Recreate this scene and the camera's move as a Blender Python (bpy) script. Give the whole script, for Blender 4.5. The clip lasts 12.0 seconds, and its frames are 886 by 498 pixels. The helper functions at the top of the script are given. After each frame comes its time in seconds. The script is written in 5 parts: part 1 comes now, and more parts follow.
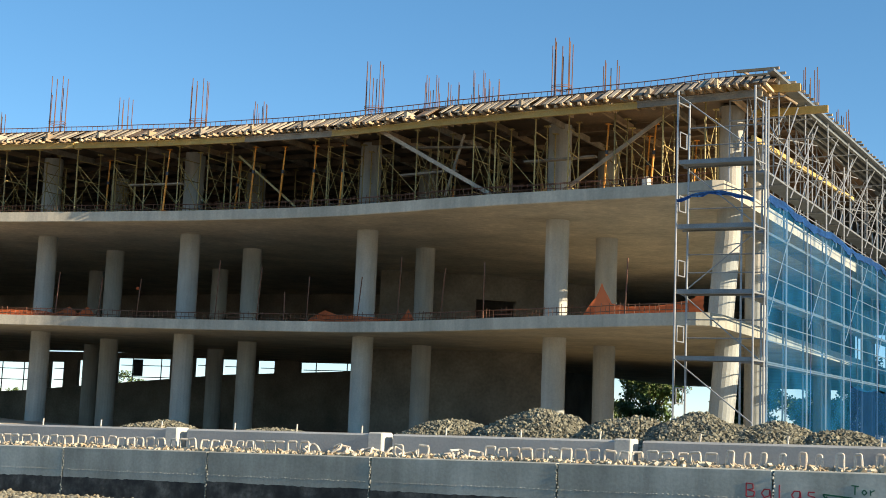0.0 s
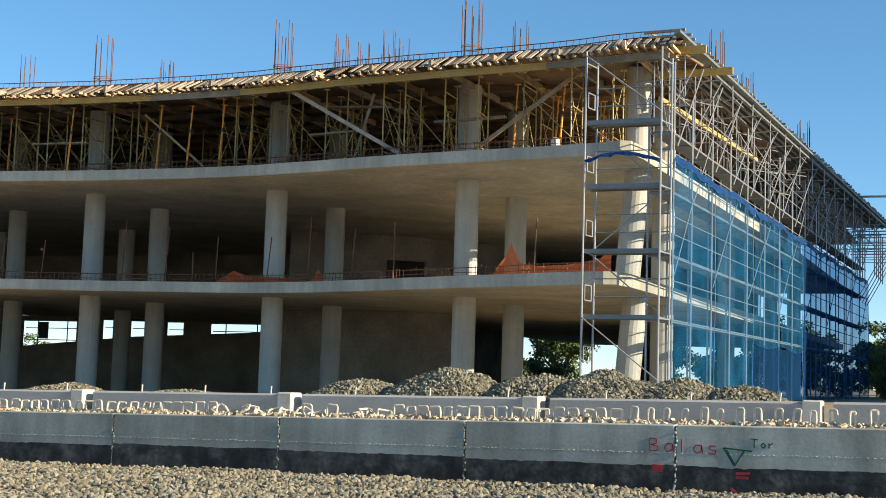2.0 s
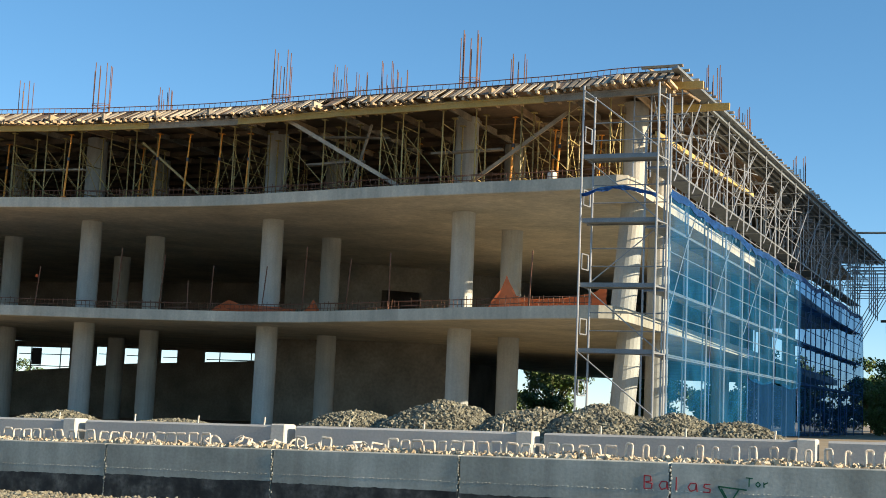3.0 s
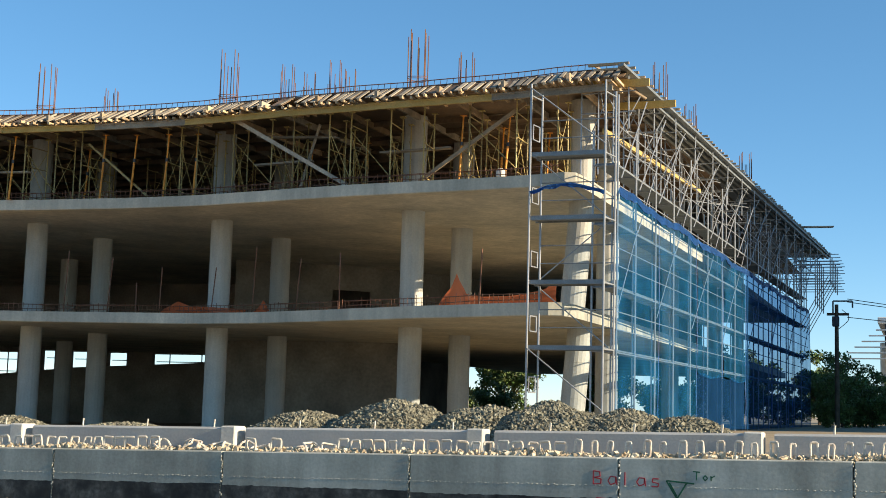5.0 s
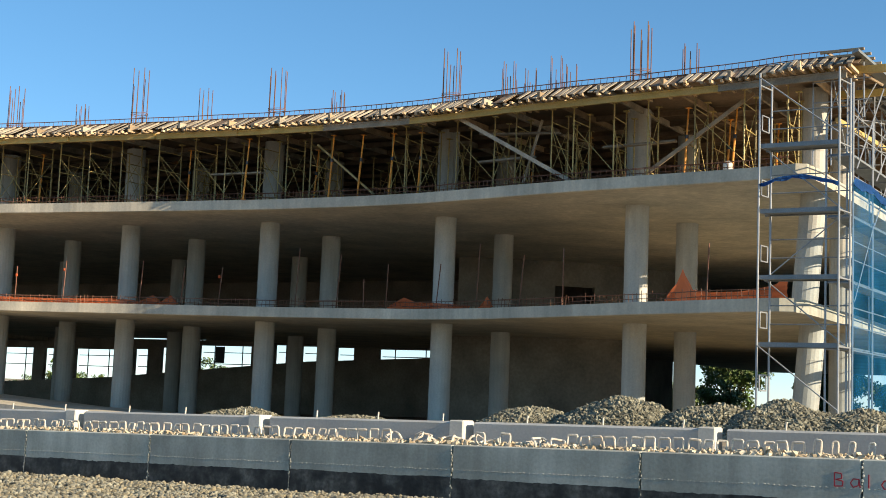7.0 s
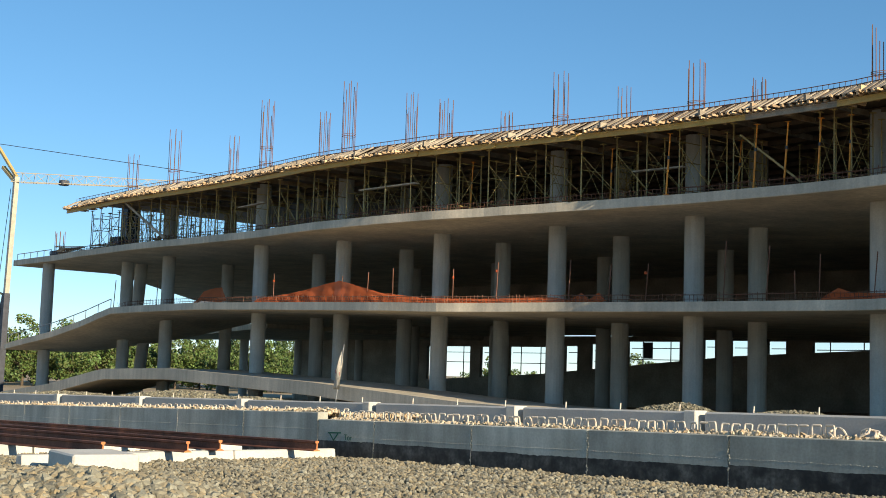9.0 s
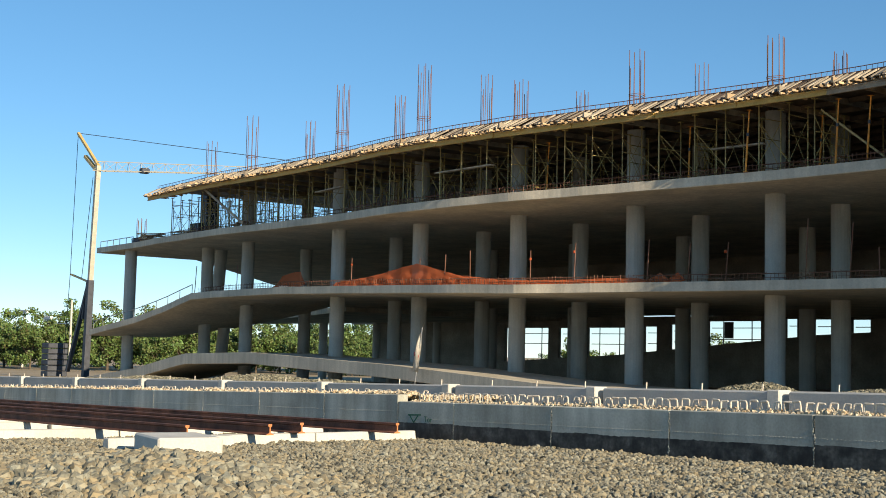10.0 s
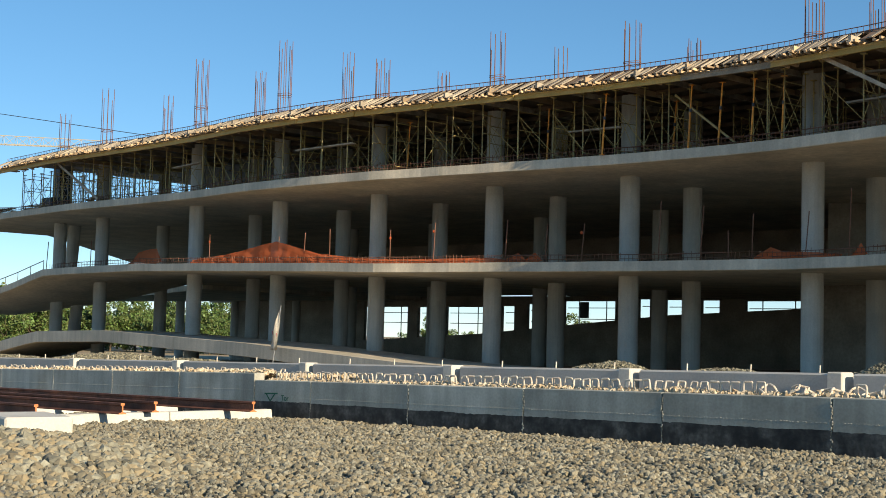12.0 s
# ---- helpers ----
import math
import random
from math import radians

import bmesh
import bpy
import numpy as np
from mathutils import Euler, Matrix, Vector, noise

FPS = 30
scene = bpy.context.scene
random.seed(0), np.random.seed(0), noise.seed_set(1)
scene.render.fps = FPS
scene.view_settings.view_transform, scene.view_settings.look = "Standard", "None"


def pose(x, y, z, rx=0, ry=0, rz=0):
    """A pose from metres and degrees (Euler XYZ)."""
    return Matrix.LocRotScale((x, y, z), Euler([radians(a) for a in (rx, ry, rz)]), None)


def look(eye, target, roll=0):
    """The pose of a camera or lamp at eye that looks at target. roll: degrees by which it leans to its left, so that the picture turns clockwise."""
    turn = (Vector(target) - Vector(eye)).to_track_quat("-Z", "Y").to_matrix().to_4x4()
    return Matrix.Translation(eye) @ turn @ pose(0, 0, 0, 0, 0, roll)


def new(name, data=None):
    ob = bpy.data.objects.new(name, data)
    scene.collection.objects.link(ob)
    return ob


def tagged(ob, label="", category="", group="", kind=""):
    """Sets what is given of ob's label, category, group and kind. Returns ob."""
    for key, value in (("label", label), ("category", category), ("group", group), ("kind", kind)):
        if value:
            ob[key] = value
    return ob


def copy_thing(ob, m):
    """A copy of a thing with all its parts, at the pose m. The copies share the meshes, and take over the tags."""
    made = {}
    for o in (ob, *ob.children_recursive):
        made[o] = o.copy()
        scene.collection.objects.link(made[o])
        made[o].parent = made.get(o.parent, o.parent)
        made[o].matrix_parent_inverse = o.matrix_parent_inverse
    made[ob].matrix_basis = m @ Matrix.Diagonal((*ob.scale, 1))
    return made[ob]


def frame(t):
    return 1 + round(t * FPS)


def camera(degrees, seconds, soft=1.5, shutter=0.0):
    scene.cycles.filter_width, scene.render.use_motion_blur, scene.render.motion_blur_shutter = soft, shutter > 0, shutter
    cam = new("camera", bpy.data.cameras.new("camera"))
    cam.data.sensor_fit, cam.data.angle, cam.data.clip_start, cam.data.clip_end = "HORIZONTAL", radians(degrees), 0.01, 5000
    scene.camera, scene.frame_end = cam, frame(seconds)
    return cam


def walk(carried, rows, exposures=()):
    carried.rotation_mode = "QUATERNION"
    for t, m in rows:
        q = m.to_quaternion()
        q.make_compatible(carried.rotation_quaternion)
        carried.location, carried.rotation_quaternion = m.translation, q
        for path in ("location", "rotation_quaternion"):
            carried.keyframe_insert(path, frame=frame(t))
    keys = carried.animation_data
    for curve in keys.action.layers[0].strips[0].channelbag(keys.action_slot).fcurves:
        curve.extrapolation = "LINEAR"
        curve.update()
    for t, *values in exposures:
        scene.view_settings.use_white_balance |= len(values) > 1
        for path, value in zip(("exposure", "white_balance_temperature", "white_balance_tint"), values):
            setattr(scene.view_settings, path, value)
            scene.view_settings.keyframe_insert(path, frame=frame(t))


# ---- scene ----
import itertools

# Camera: held by hand, turning nearly on the spot
cam = camera(37.5, 12.0, soft=0.9)
EYE = 1.5
ROWS = [
    (0.0, 0.166, 0.013, -0.019, 26.50, 7.10, 2.31),
    (0.5, 0.167, 0.012, -0.020, 25.35, 6.92, 2.09),
    (1.0, 0.180, 0.010, -0.026, 23.76, 6.07, 1.93),
    (1.5, 0.202, 0.013, -0.037, 22.71, 5.25, 1.81),
    (2.0, 0.214, 0.012, -0.036, 22.53, 5.51, 1.78),
    (2.5, 0.192, 0.014, -0.006, 22.55, 6.21, 2.34),
    (4.5, 0.240, -0.040, 0.038, 21.17, 7.60, 1.70),
    (5.0, 0.252, -0.014, 0.029, 20.21, 6.83, 1.57),
    (5.5, 0.239, -0.011, 0.019, 19.67, 6.27, 1.67),
    (6.0, 0.227, -0.007, 0.019, 20.03, 6.27, 1.98),
    (6.5, 0.189, 0.006, 0.021, 23.57, 6.37, 2.22),
    (7.0, 0.102, 0.029, 0.009, 29.88, 6.36, 2.30),
    (7.5, 0.079, 0.010, 0.011, 34.86, 6.28, 2.45),
    (9.5, 0.007, -0.061, 0.004, 50.83, 5.04, 1.50),
    (10.0, -0.016, -0.040, -0.002, 51.68, 4.63, 1.34),
    (10.5, -0.026, -0.043, 0.001, 51.98, 4.60, 1.47),
    (11.0, -0.012, -0.060, 0.009, 51.32, 4.76, 1.42),
    (11.5, 0.014, -0.039, -0.001, 48.66, 4.53, 1.26),
    (12.0, 0.030, -0.022, -0.008, 45.54, 3.86, 1.49),
]
walk(cam, [(t, pose(x, y, EYE + z, 0, 0, yaw) @ pose(0, 0, 0, 90 + pitch) @ pose(0, 0, 0, 0, 0, roll))
           for t, x, y, z, yaw, pitch, roll in ROWS],
     exposures=((0.0, 0.92), (6.5, 0.90), (7.5, 0.85), (9.5, 0.62), (12.0, 0.60)))

# Daylight: low warm sun from along the facades, clear sky
SUN_EL, SUN_AZ = 20.0, -2.0          # degrees up; degrees from +x towards +y
world = bpy.data.worlds.new("sky")
scene.world = world
world.use_nodes = True
wn = world.node_tree.nodes
sky = wn.new("ShaderNodeTexSky")
sky.sky_type = "NISHITA"
sky.sun_disc = False
sky.sun_elevation = radians(SUN_EL)
sky.sun_rotation = radians(90 - SUN_AZ)
sky.air_density, sky.dust_density, sky.ozone_density = 0.7, 0.0, 4.0
wn["Background"].inputs["Strength"].default_value = 0.134
hue = wn.new("ShaderNodeHueSaturation")
hue.inputs["Hue"].default_value, hue.inputs["Saturation"].default_value = 0.4915, 1.17
soft_sky = wn.new("ShaderNodeGamma")
soft_sky.inputs["Gamma"].default_value = 0.80
world.node_tree.links.new(sky.outputs[0], soft_sky.inputs["Color"])
world.node_tree.links.new(soft_sky.outputs[0], hue.inputs["Color"])
world.node_tree.links.new(hue.outputs[0], wn["Background"].inputs["Color"])
sun = new("sun", bpy.data.lights.new("sun", "SUN"))
sun.data.energy, sun.data.angle, sun.data.color = 5.0, radians(0.5), (1.0, 0.84, 0.60)
sun_dir = Vector((math.cos(radians(SUN_EL)) * math.cos(radians(SUN_AZ)), math.cos(radians(SUN_EL)) * math.sin(radians(SUN_AZ)), math.sin(radians(SUN_EL))))
sun.matrix_world = look(sun_dir * 200, (0, 0, 0))


# Materials
def material(name, colour, rough=0.8, metal=0.0, fine=30.0, coarse=1.5, vary=0.25, tint=None, bump=0.2, spread=0.0, streak=0.0):
    """Procedural surface: colour varied at two scales in metres, with relief; spread varies piece by piece."""
    m = bpy.data.materials.new(name)
    m.use_nodes = True
    n, l = m.node_tree.nodes, m.node_tree.links
    b = n["Principled BSDF"]
    b.inputs["Roughness"].default_value, b.inputs["Metallic"].default_value = rough, metal
    geo = n.new("ShaderNodeNewGeometry")
    def tex(scale, detail):
        t = n.new("ShaderNodeTexNoise")
        t.inputs["Scale"].default_value, t.inputs["Detail"].default_value = scale, detail
        l.new(geo.outputs["Position"], t.inputs["Vector"])
        return t
    a, c = tex(fine, 4), tex(coarse, 5)
    def ramp(src, lo, hi):
        r = n.new("ShaderNodeMapRange")
        r.inputs["From Min"].default_value, r.inputs["From Max"].default_value = 0.3, 0.7
        r.inputs["To Min"].default_value, r.inputs["To Max"].default_value = lo, hi
        l.new(src, r.inputs["Value"])
        return r.outputs["Result"]
    def times(p, q):
        k = n.new("ShaderNodeMath")
        k.operation = "MULTIPLY"
        l.new(p, k.inputs[0]), l.new(q, k.inputs[1])
        return k.outputs[0]
    f = times(ramp(a.outputs["Fac"], 1 - vary * 0.6, 1 + vary * 0.6), ramp(c.outputs["Fac"], 1 - vary, 1 + vary))
    if streak:
        s = n.new("ShaderNodeMapping")
        s.inputs["Scale"].default_value = (1.0, 1.0, 0.08)
        l.new(geo.outputs["Position"], s.inputs["Vector"])
        w = n.new("ShaderNodeTexNoise")
        w.inputs["Scale"].default_value, w.inputs["Detail"].default_value = 4.0, 4
        l.new(s.outputs[0], w.inputs["Vector"])
        f = times(f, ramp(w.outputs["Fac"], 1 - streak, 1 + streak))
    if spread:
        o = n.new("ShaderNodeObjectInfo")
        k = n.new("ShaderNodeMapRange")
        k.inputs["To Min"].default_value, k.inputs["To Max"].default_value = 1 - spread, 1 + spread
        l.new(o.outputs["Random"], k.inputs["Value"])
        f = times(f, k.outputs["Result"])
    mix = n.new("ShaderNodeMix")
    mix.data_type = "RGBA"
    mix.inputs["A"].default_value, mix.inputs["B"].default_value = (*colour, 1), (*(tint or colour), 1)
    l.new(ramp(c.outputs["Fac"], 0, 1), mix.inputs["Factor"])
    v = n.new("ShaderNodeVectorMath")
    v.operation = "SCALE"
    l.new(mix.outputs["Result"], v.inputs[0]), l.new(f, v.inputs["Scale"])
    l.new(v.outputs[0], b.inputs["Base Color"])
    if bump:
        k = n.new("ShaderNodeBump")
        k.inputs["Strength"].default_value, k.inputs["Distance"].default_value = bump, 0.02
        l.new(a.outputs["Fac"], k.inputs["Height"]), l.new(k.outputs[0], b.inputs["Normal"])
    return m


def islands(m, lo, hi, second=None):
    """Vary a material island by island, in brightness and towards a second colour."""
    n, l = m.node_tree.nodes, m.node_tree.links
    b = n["Principled BSDF"]
    src = b.inputs["Base Color"].links[0].from_socket
    g = n.new("ShaderNodeNewGeometry")
    r = n.new("ShaderNodeMapRange")
    r.inputs["To Min"].default_value, r.inputs["To Max"].default_value = lo, hi
    l.new(g.outputs["Random Per Island"], r.inputs["Value"])
    v = n.new("ShaderNodeVectorMath")
    v.operation = "SCALE"
    l.new(src, v.inputs[0]), l.new(r.outputs["Result"], v.inputs["Scale"])
    out = v.outputs[0]
    if second:
        w = n.new("ShaderNodeTexWhiteNoise")
        w.noise_dimensions = "1D"
        l.new(g.outputs["Random Per Island"], w.inputs["W"])
        p = n.new("ShaderNodeMath")
        p.operation = "POWER"
        p.inputs[1].default_value = 2.0
        l.new(w.outputs["Value"], p.inputs[0])
        x = n.new("ShaderNodeMix")
        x.data_type = "RGBA"
        x.inputs["B"].default_value = (*second, 1)
        l.new(p.outputs[0], x.inputs["Factor"]), l.new(out, x.inputs["A"])
        out = x.outputs["Result"]
    l.new(out, b.inputs["Base Color"])
    return m


def netting(name, colour, cover, back, see=(1, 1, 1)):
    """Fine woven mesh: part of the light passes straight through, part is scattered by the threads."""
    m = bpy.data.materials.new(name)
    m.use_nodes = True
    n, l = m.node_tree.nodes, m.node_tree.links
    n.remove(n["Principled BSDF"])
    d, t, c, x, y = (n.new("ShaderNode" + k) for k in ("BsdfDiffuse", "BsdfTranslucent", "BsdfTransparent", "MixShader", "MixShader"))
    d.inputs["Color"].default_value = t.inputs["Color"].default_value = (*colour, 1)
    x.inputs["Fac"].default_value = back
    c.inputs["Color"].default_value = (*see, 1)
    l.new(d.outputs[0], x.inputs[1]), l.new(t.outputs[0], x.inputs[2])
    geo, s, r = n.new("ShaderNodeNewGeometry"), n.new("ShaderNodeTexNoise"), n.new("ShaderNodeMapRange")
    s.inputs["Scale"].default_value, s.inputs["Detail"].default_value = 0.9, 3
    r.inputs["From Min"].default_value, r.inputs["From Max"].default_value = 0.3, 0.7
    r.inputs["To Min"].default_value, r.inputs["To Max"].default_value = cover - 0.1, cover + 0.1
    l.new(geo.outputs["Position"], s.inputs["Vector"]), l.new(s.outputs["Fac"], r.inputs["Value"]), l.new(r.outputs["Result"], y.inputs["Fac"])
    l.new(c.outputs[0], y.inputs[1]), l.new(x.outputs[0], y.inputs[2]), l.new(y.outputs[0], n["Material Output"].inputs["Surface"])
    return m


CONCRETE = material("cast_concrete", (0.48, 0.435, 0.345), 0.85, fine=14, coarse=0.5, vary=0.14, tint=(0.56, 0.49, 0.38), bump=0.15, streak=0.14)
# inner walls: deep interior shade is put into this darker colour
SHADED_WALL = material("shaded_inner_wall", (0.25, 0.215, 0.17), 0.9, fine=8, coarse=0.6, vary=0.25, tint=(0.31, 0.26, 0.20), bump=0.3)
COLUMN = material("column_concrete", (0.48, 0.46, 0.41), 0.8, fine=18, coarse=0.8, vary=0.12, tint=(0.50, 0.47, 0.41), bump=0.12, spread=0.08, streak=0.10)
PANEL = material("panel_concrete", (0.36, 0.35, 0.29), 0.85, fine=22, coarse=1.1, vary=0.17, tint=(0.42, 0.41, 0.35), bump=0.09, spread=0.08, streak=0.18)
TAR = material("bitumen_coat", (0.008, 0.008, 0.008), 0.6, fine=16, coarse=4.5, vary=0.7, tint=(0.06, 0.056, 0.048), bump=0.2, streak=0.45)
PALE = material("pale_concrete", (0.58, 0.55, 0.48), 0.85, fine=25, coarse=1.5, vary=0.12, bump=0.15, spread=0.06)
KERB = material("kerb_concrete", (0.42, 0.41, 0.38), 0.85, fine=25, coarse=1.0, vary=0.12, bump=0.15, spread=0.06)
GRAVEL = material("gravel_bed", (0.23, 0.21, 0.165), 0.95, fine=28, coarse=1.2, vary=0.4, tint=(0.24, 0.21, 0.16), bump=1.0)
STONES = islands(material("crushed_stone", (0.20, 0.19, 0.145), 0.9, fine=60, coarse=8, vary=0.25, bump=0.3), 0.22, 1.6, (0.28, 0.23, 0.14))
PILE = islands(material("pile_stone", (0.235, 0.225, 0.17), 0.85, fine=40, coarse=8, vary=0.25, bump=0.3), 0.4, 1.4, (0.33, 0.26, 0.15))
CHIPS = islands(material("pale_chippings", (0.60, 0.51, 0.37), 0.9, fine=60, coarse=8, vary=0.25, bump=0.3), 0.5, 1.3, (0.45, 0.32, 0.18))
HEAP = islands(material("heap_stone", (0.205, 0.19, 0.135), 0.9, fine=60, coarse=6, vary=0.3, bump=0.3), 0.4, 1.4)
TIMBER = material("sawn_timber", (0.42, 0.285, 0.16), 0.75, fine=22, coarse=2, vary=0.22, tint=(0.46, 0.33, 0.20), bump=0.2, spread=0.4)
GREYWOOD = material("weathered_boards", (0.27, 0.23, 0.18), 0.85, fine=22, coarse=2, vary=0.25, tint=(0.36, 0.30, 0.22), bump=0.2, spread=0.35)
BEAM = material("yellow_formwork_beam", (0.56, 0.36, 0.08), 0.6, fine=20, coarse=2, vary=0.2, tint=(0.45, 0.30, 0.10), bump=0.15, spread=0.2)
PLY = material("film_faced_plywood", (0.13, 0.09, 0.055), 0.6, fine=12, coarse=0.8, vary=0.3, tint=(0.19, 0.12, 0.07), bump=0.1)
GALV = material("galvanised_steel", (0.33, 0.34, 0.35), 0.45, 0.4, fine=40, coarse=3, vary=0.15, bump=0.05)
DECK = material("scaffold_deck_steel", (0.22, 0.24, 0.25), 0.55, 0.4, fine=30, coarse=2, vary=0.2, bump=0.1)
YELLOW = material("yellow_painted_steel", (0.44, 0.335, 0.11), 0.5, 0.0, fine=30, coarse=4, vary=0.35, tint=(0.34, 0.25, 0.10), bump=0.1, spread=0.35)
ORANGE = material("orange_painted_steel", (0.75, 0.29, 0.03), 0.5, 0.0, fine=30, coarse=4, vary=0.3, bump=0.1, spread=0.15)
REBAR = material("rusty_rebar", (0.22, 0.095, 0.05), 0.8, 0.2, fine=60, coarse=3, vary=0.35, tint=(0.16, 0.085, 0.06), bump=0.2)
LOOP = material("pale_dusty_rebar", (0.78, 0.72, 0.60), 0.75, 0.1, fine=50, coarse=3, vary=0.3, tint=(0.50, 0.40, 0.30), bump=0.2)
RAIL = material("rusty_rail", (0.13, 0.05, 0.03), 0.75, 0.3, fine=40, coarse=3, vary=0.3, tint=(0.18, 0.07, 0.04), bump=0.15)
RAILCUT = material("sawn_rail_end", (0.55, 0.20, 0.07), 0.6, 0.2, fine=40, coarse=6, vary=0.2, bump=0.1)
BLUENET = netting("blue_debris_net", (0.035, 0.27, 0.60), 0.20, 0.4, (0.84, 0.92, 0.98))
# the same blue net, with shade put into a darker, denser colour
SHADED_NET = netting("shaded_blue_debris_net", (0.016, 0.08, 0.22), 0.45, 0.4, (0.5, 0.68, 0.88))
BLUECLOTH = material("blue_tarpaulin", (0.015, 0.085, 0.28), 0.5, fine=12, coarse=3, vary=0.3, bump=0.3)
ORANGENET = netting("orange_safety_net", (0.78, 0.20, 0.08), 0.82, 0.45, (1.0, 0.75, 0.65))
CLOTH = material("white_cloth", (0.70, 0.66, 0.58), 0.8, fine=12, coarse=3, vary=0.12, bump=0.2)
BARK = material("bark", (0.10, 0.075, 0.05), 0.9, fine=20, coarse=3, vary=0.4, bump=0.5)
LEAF = islands(material("tree_leaves", (0.085, 0.15, 0.035), 0.6, fine=5, coarse=0.3, vary=0.25, bump=0.0), 0.5, 1.5, (0.11, 0.12, 0.03))
CRANE = material("crane_cream_paint", (0.44, 0.40, 0.31), 0.5, fine=20, coarse=2, vary=0.15, bump=0.05)
CRANEY = material("crane_yellow_paint", (0.55, 0.38, 0.13), 0.5, fine=20, coarse=2, vary=0.15, bump=0.05)
DARKSTEEL = material("dark_steel", (0.06, 0.065, 0.08), 0.6, 0.3, fine=20, coarse=2, vary=0.25, bump=0.1)
CABLE = material("cable", (0.03, 0.03, 0.03), 0.6, 0.0, fine=20, coarse=2, vary=0.2, bump=0.0)
WHITEMETAL = material("white_sheet_metal", (0.66, 0.66, 0.64), 0.5, 0.0, fine=10, coarse=1, vary=0.1, bump=0.05)
RED = material("red_spray_paint", (0.42, 0.03, 0.04), 0.7, fine=40, coarse=6, vary=0.3, bump=0.0)
GREEN = material("green_spray_paint", (0.01, 0.10, 0.05), 0.7, fine=40, coarse=6, vary=0.3, bump=0.0)
SOIL = material("dry_ground", (0.37, 0.28, 0.17), 0.95, fine=6, coarse=0.3, vary=0.25, tint=(0.29, 0.23, 0.15), bump=0.6)
RUBBER = material("blue_drum", (0.04, 0.09, 0.18), 0.6, fine=12, coarse=3, vary=0.2, bump=0.1)


# Mesh helpers
def mesh_ob(name, bm, mat, smooth=False):
    me = bpy.data.meshes.new(name)
    bm.to_mesh(me)
    bm.free()
    me.materials.append(mat)
    if smooth:
        for p in me.polygons:
            p.use_smooth = True
    return new(name, me)


def part(name, bm, mat, parent, label="", smooth=False):
    ob = mesh_ob(name, bm, mat, smooth)
    ob.parent = parent
    if label:
        tagged(ob, label)
    return ob


def shared(name, data, parent, m=None):
    """One more object on a mesh that exists already."""
    ob = new(name, data)
    ob.parent = parent
    if m is not None:
        ob.matrix_basis = m
    return ob


def thing(name, label, category, at=(0, 0, 0), group="", kind="", rz=0):
    ob = new(name)
    ob.matrix_basis = pose(*at, 0, 0, rz)
    ob.empty_display_size = 0.1
    return tagged(ob, label, category, group, kind)


def box(x0, x1, y0, y1, z0, z1, bm=None, bevel=0.0, m=None):
    own = bm is None
    bm = bm or bmesh.new()
    r = bmesh.ops.create_cube(bm, size=1, matrix=Matrix.Translation(((x0 + x1) / 2, (y0 + y1) / 2, (z0 + z1) / 2)) @ Matrix.Diagonal((abs(x1 - x0), abs(y1 - y0), abs(z1 - z0), 1)))
    if bevel and own:
        bmesh.ops.bevel(bm, geom=bm.edges[:], offset=bevel, segments=1, affect="EDGES")
    if m is not None:
        bmesh.ops.transform(bm, matrix=m, verts=r["verts"] if not (bevel and own) else bm.verts[:])
    return bm


def tube(a, b, r, bm=None, n=6, r2=None):
    bm = bm or bmesh.new()
    a, b = Vector(a), Vector(b)
    d = b - a
    m = Matrix.Translation((a + b) / 2) @ d.to_track_quat("Z", "Y").to_matrix().to_4x4()
    bmesh.ops.create_cone(bm, cap_ends=True, segments=n, radius1=r, radius2=r if r2 is None else r2, depth=d.length, matrix=m)
    return bm


def bar(a, b, w, h, bm=None):
    """A squared timber or strip from a to b, w wide and h high."""
    bm = bm or bmesh.new()
    a, b = Vector(a), Vector(b)
    d = b - a
    x = d.normalized()
    side = x.cross(Vector((0, 0, 1)))
    side = side.normalized() if side.length > 1e-4 else Vector((0, 1, 0))
    up = side.cross(x)
    rot = Matrix((x, side, up)).transposed().to_4x4()
    bmesh.ops.create_cube(bm, size=1, matrix=Matrix.Translation((a + b) / 2) @ rot @ Matrix.Diagonal((d.length, w, h, 1)))
    return bm


def string(points, r, bm=None, n=5):
    bm = bm or bmesh.new()
    for a, b in zip(points, points[1:]):
        tube(a, b, r, bm, n)
    return bm


def lerp(table, x):
    """Smooth reading of a short table of (x, y), x falling."""
    if x >= table[0][0]:
        return table[0][1]
    for (x0, y0), (x1, y1) in zip(table, table[1:]):
        if x >= x1:
            f = (x - x0) / (x1 - x0)
            return y0 + (y1 - y0) * (f * 0.5 + 0.5 * f * f * (3 - 2 * f))
    return table[-1][1]


def lin(table, x):
    """Straight reading of a short table of (x, y), x falling."""
    return float(np.interp(-x, [-a for a, _ in table], [b for _, b in table]))


def soup(name, verts, faces, mat):
    me = bpy.data.meshes.new(name)
    me.vertices.add(len(verts))
    me.vertices.foreach_set("co", np.asarray(verts, dtype=np.float32).ravel())
    k = faces.shape[1]
    me.loops.add(faces.size)
    me.loops.foreach_set("vertex_index", faces.astype(np.int32).ravel())
    me.polygons.add(len(faces))
    me.polygons.foreach_set("loop_start", np.arange(0, faces.size, k, dtype=np.int32))
    me.polygons.foreach_set("loop_total", np.full(len(faces), k, dtype=np.int32))
    me.update(calc_edges=True)
    me.shade_flat()
    me.materials.append(mat)
    return new(name, me)


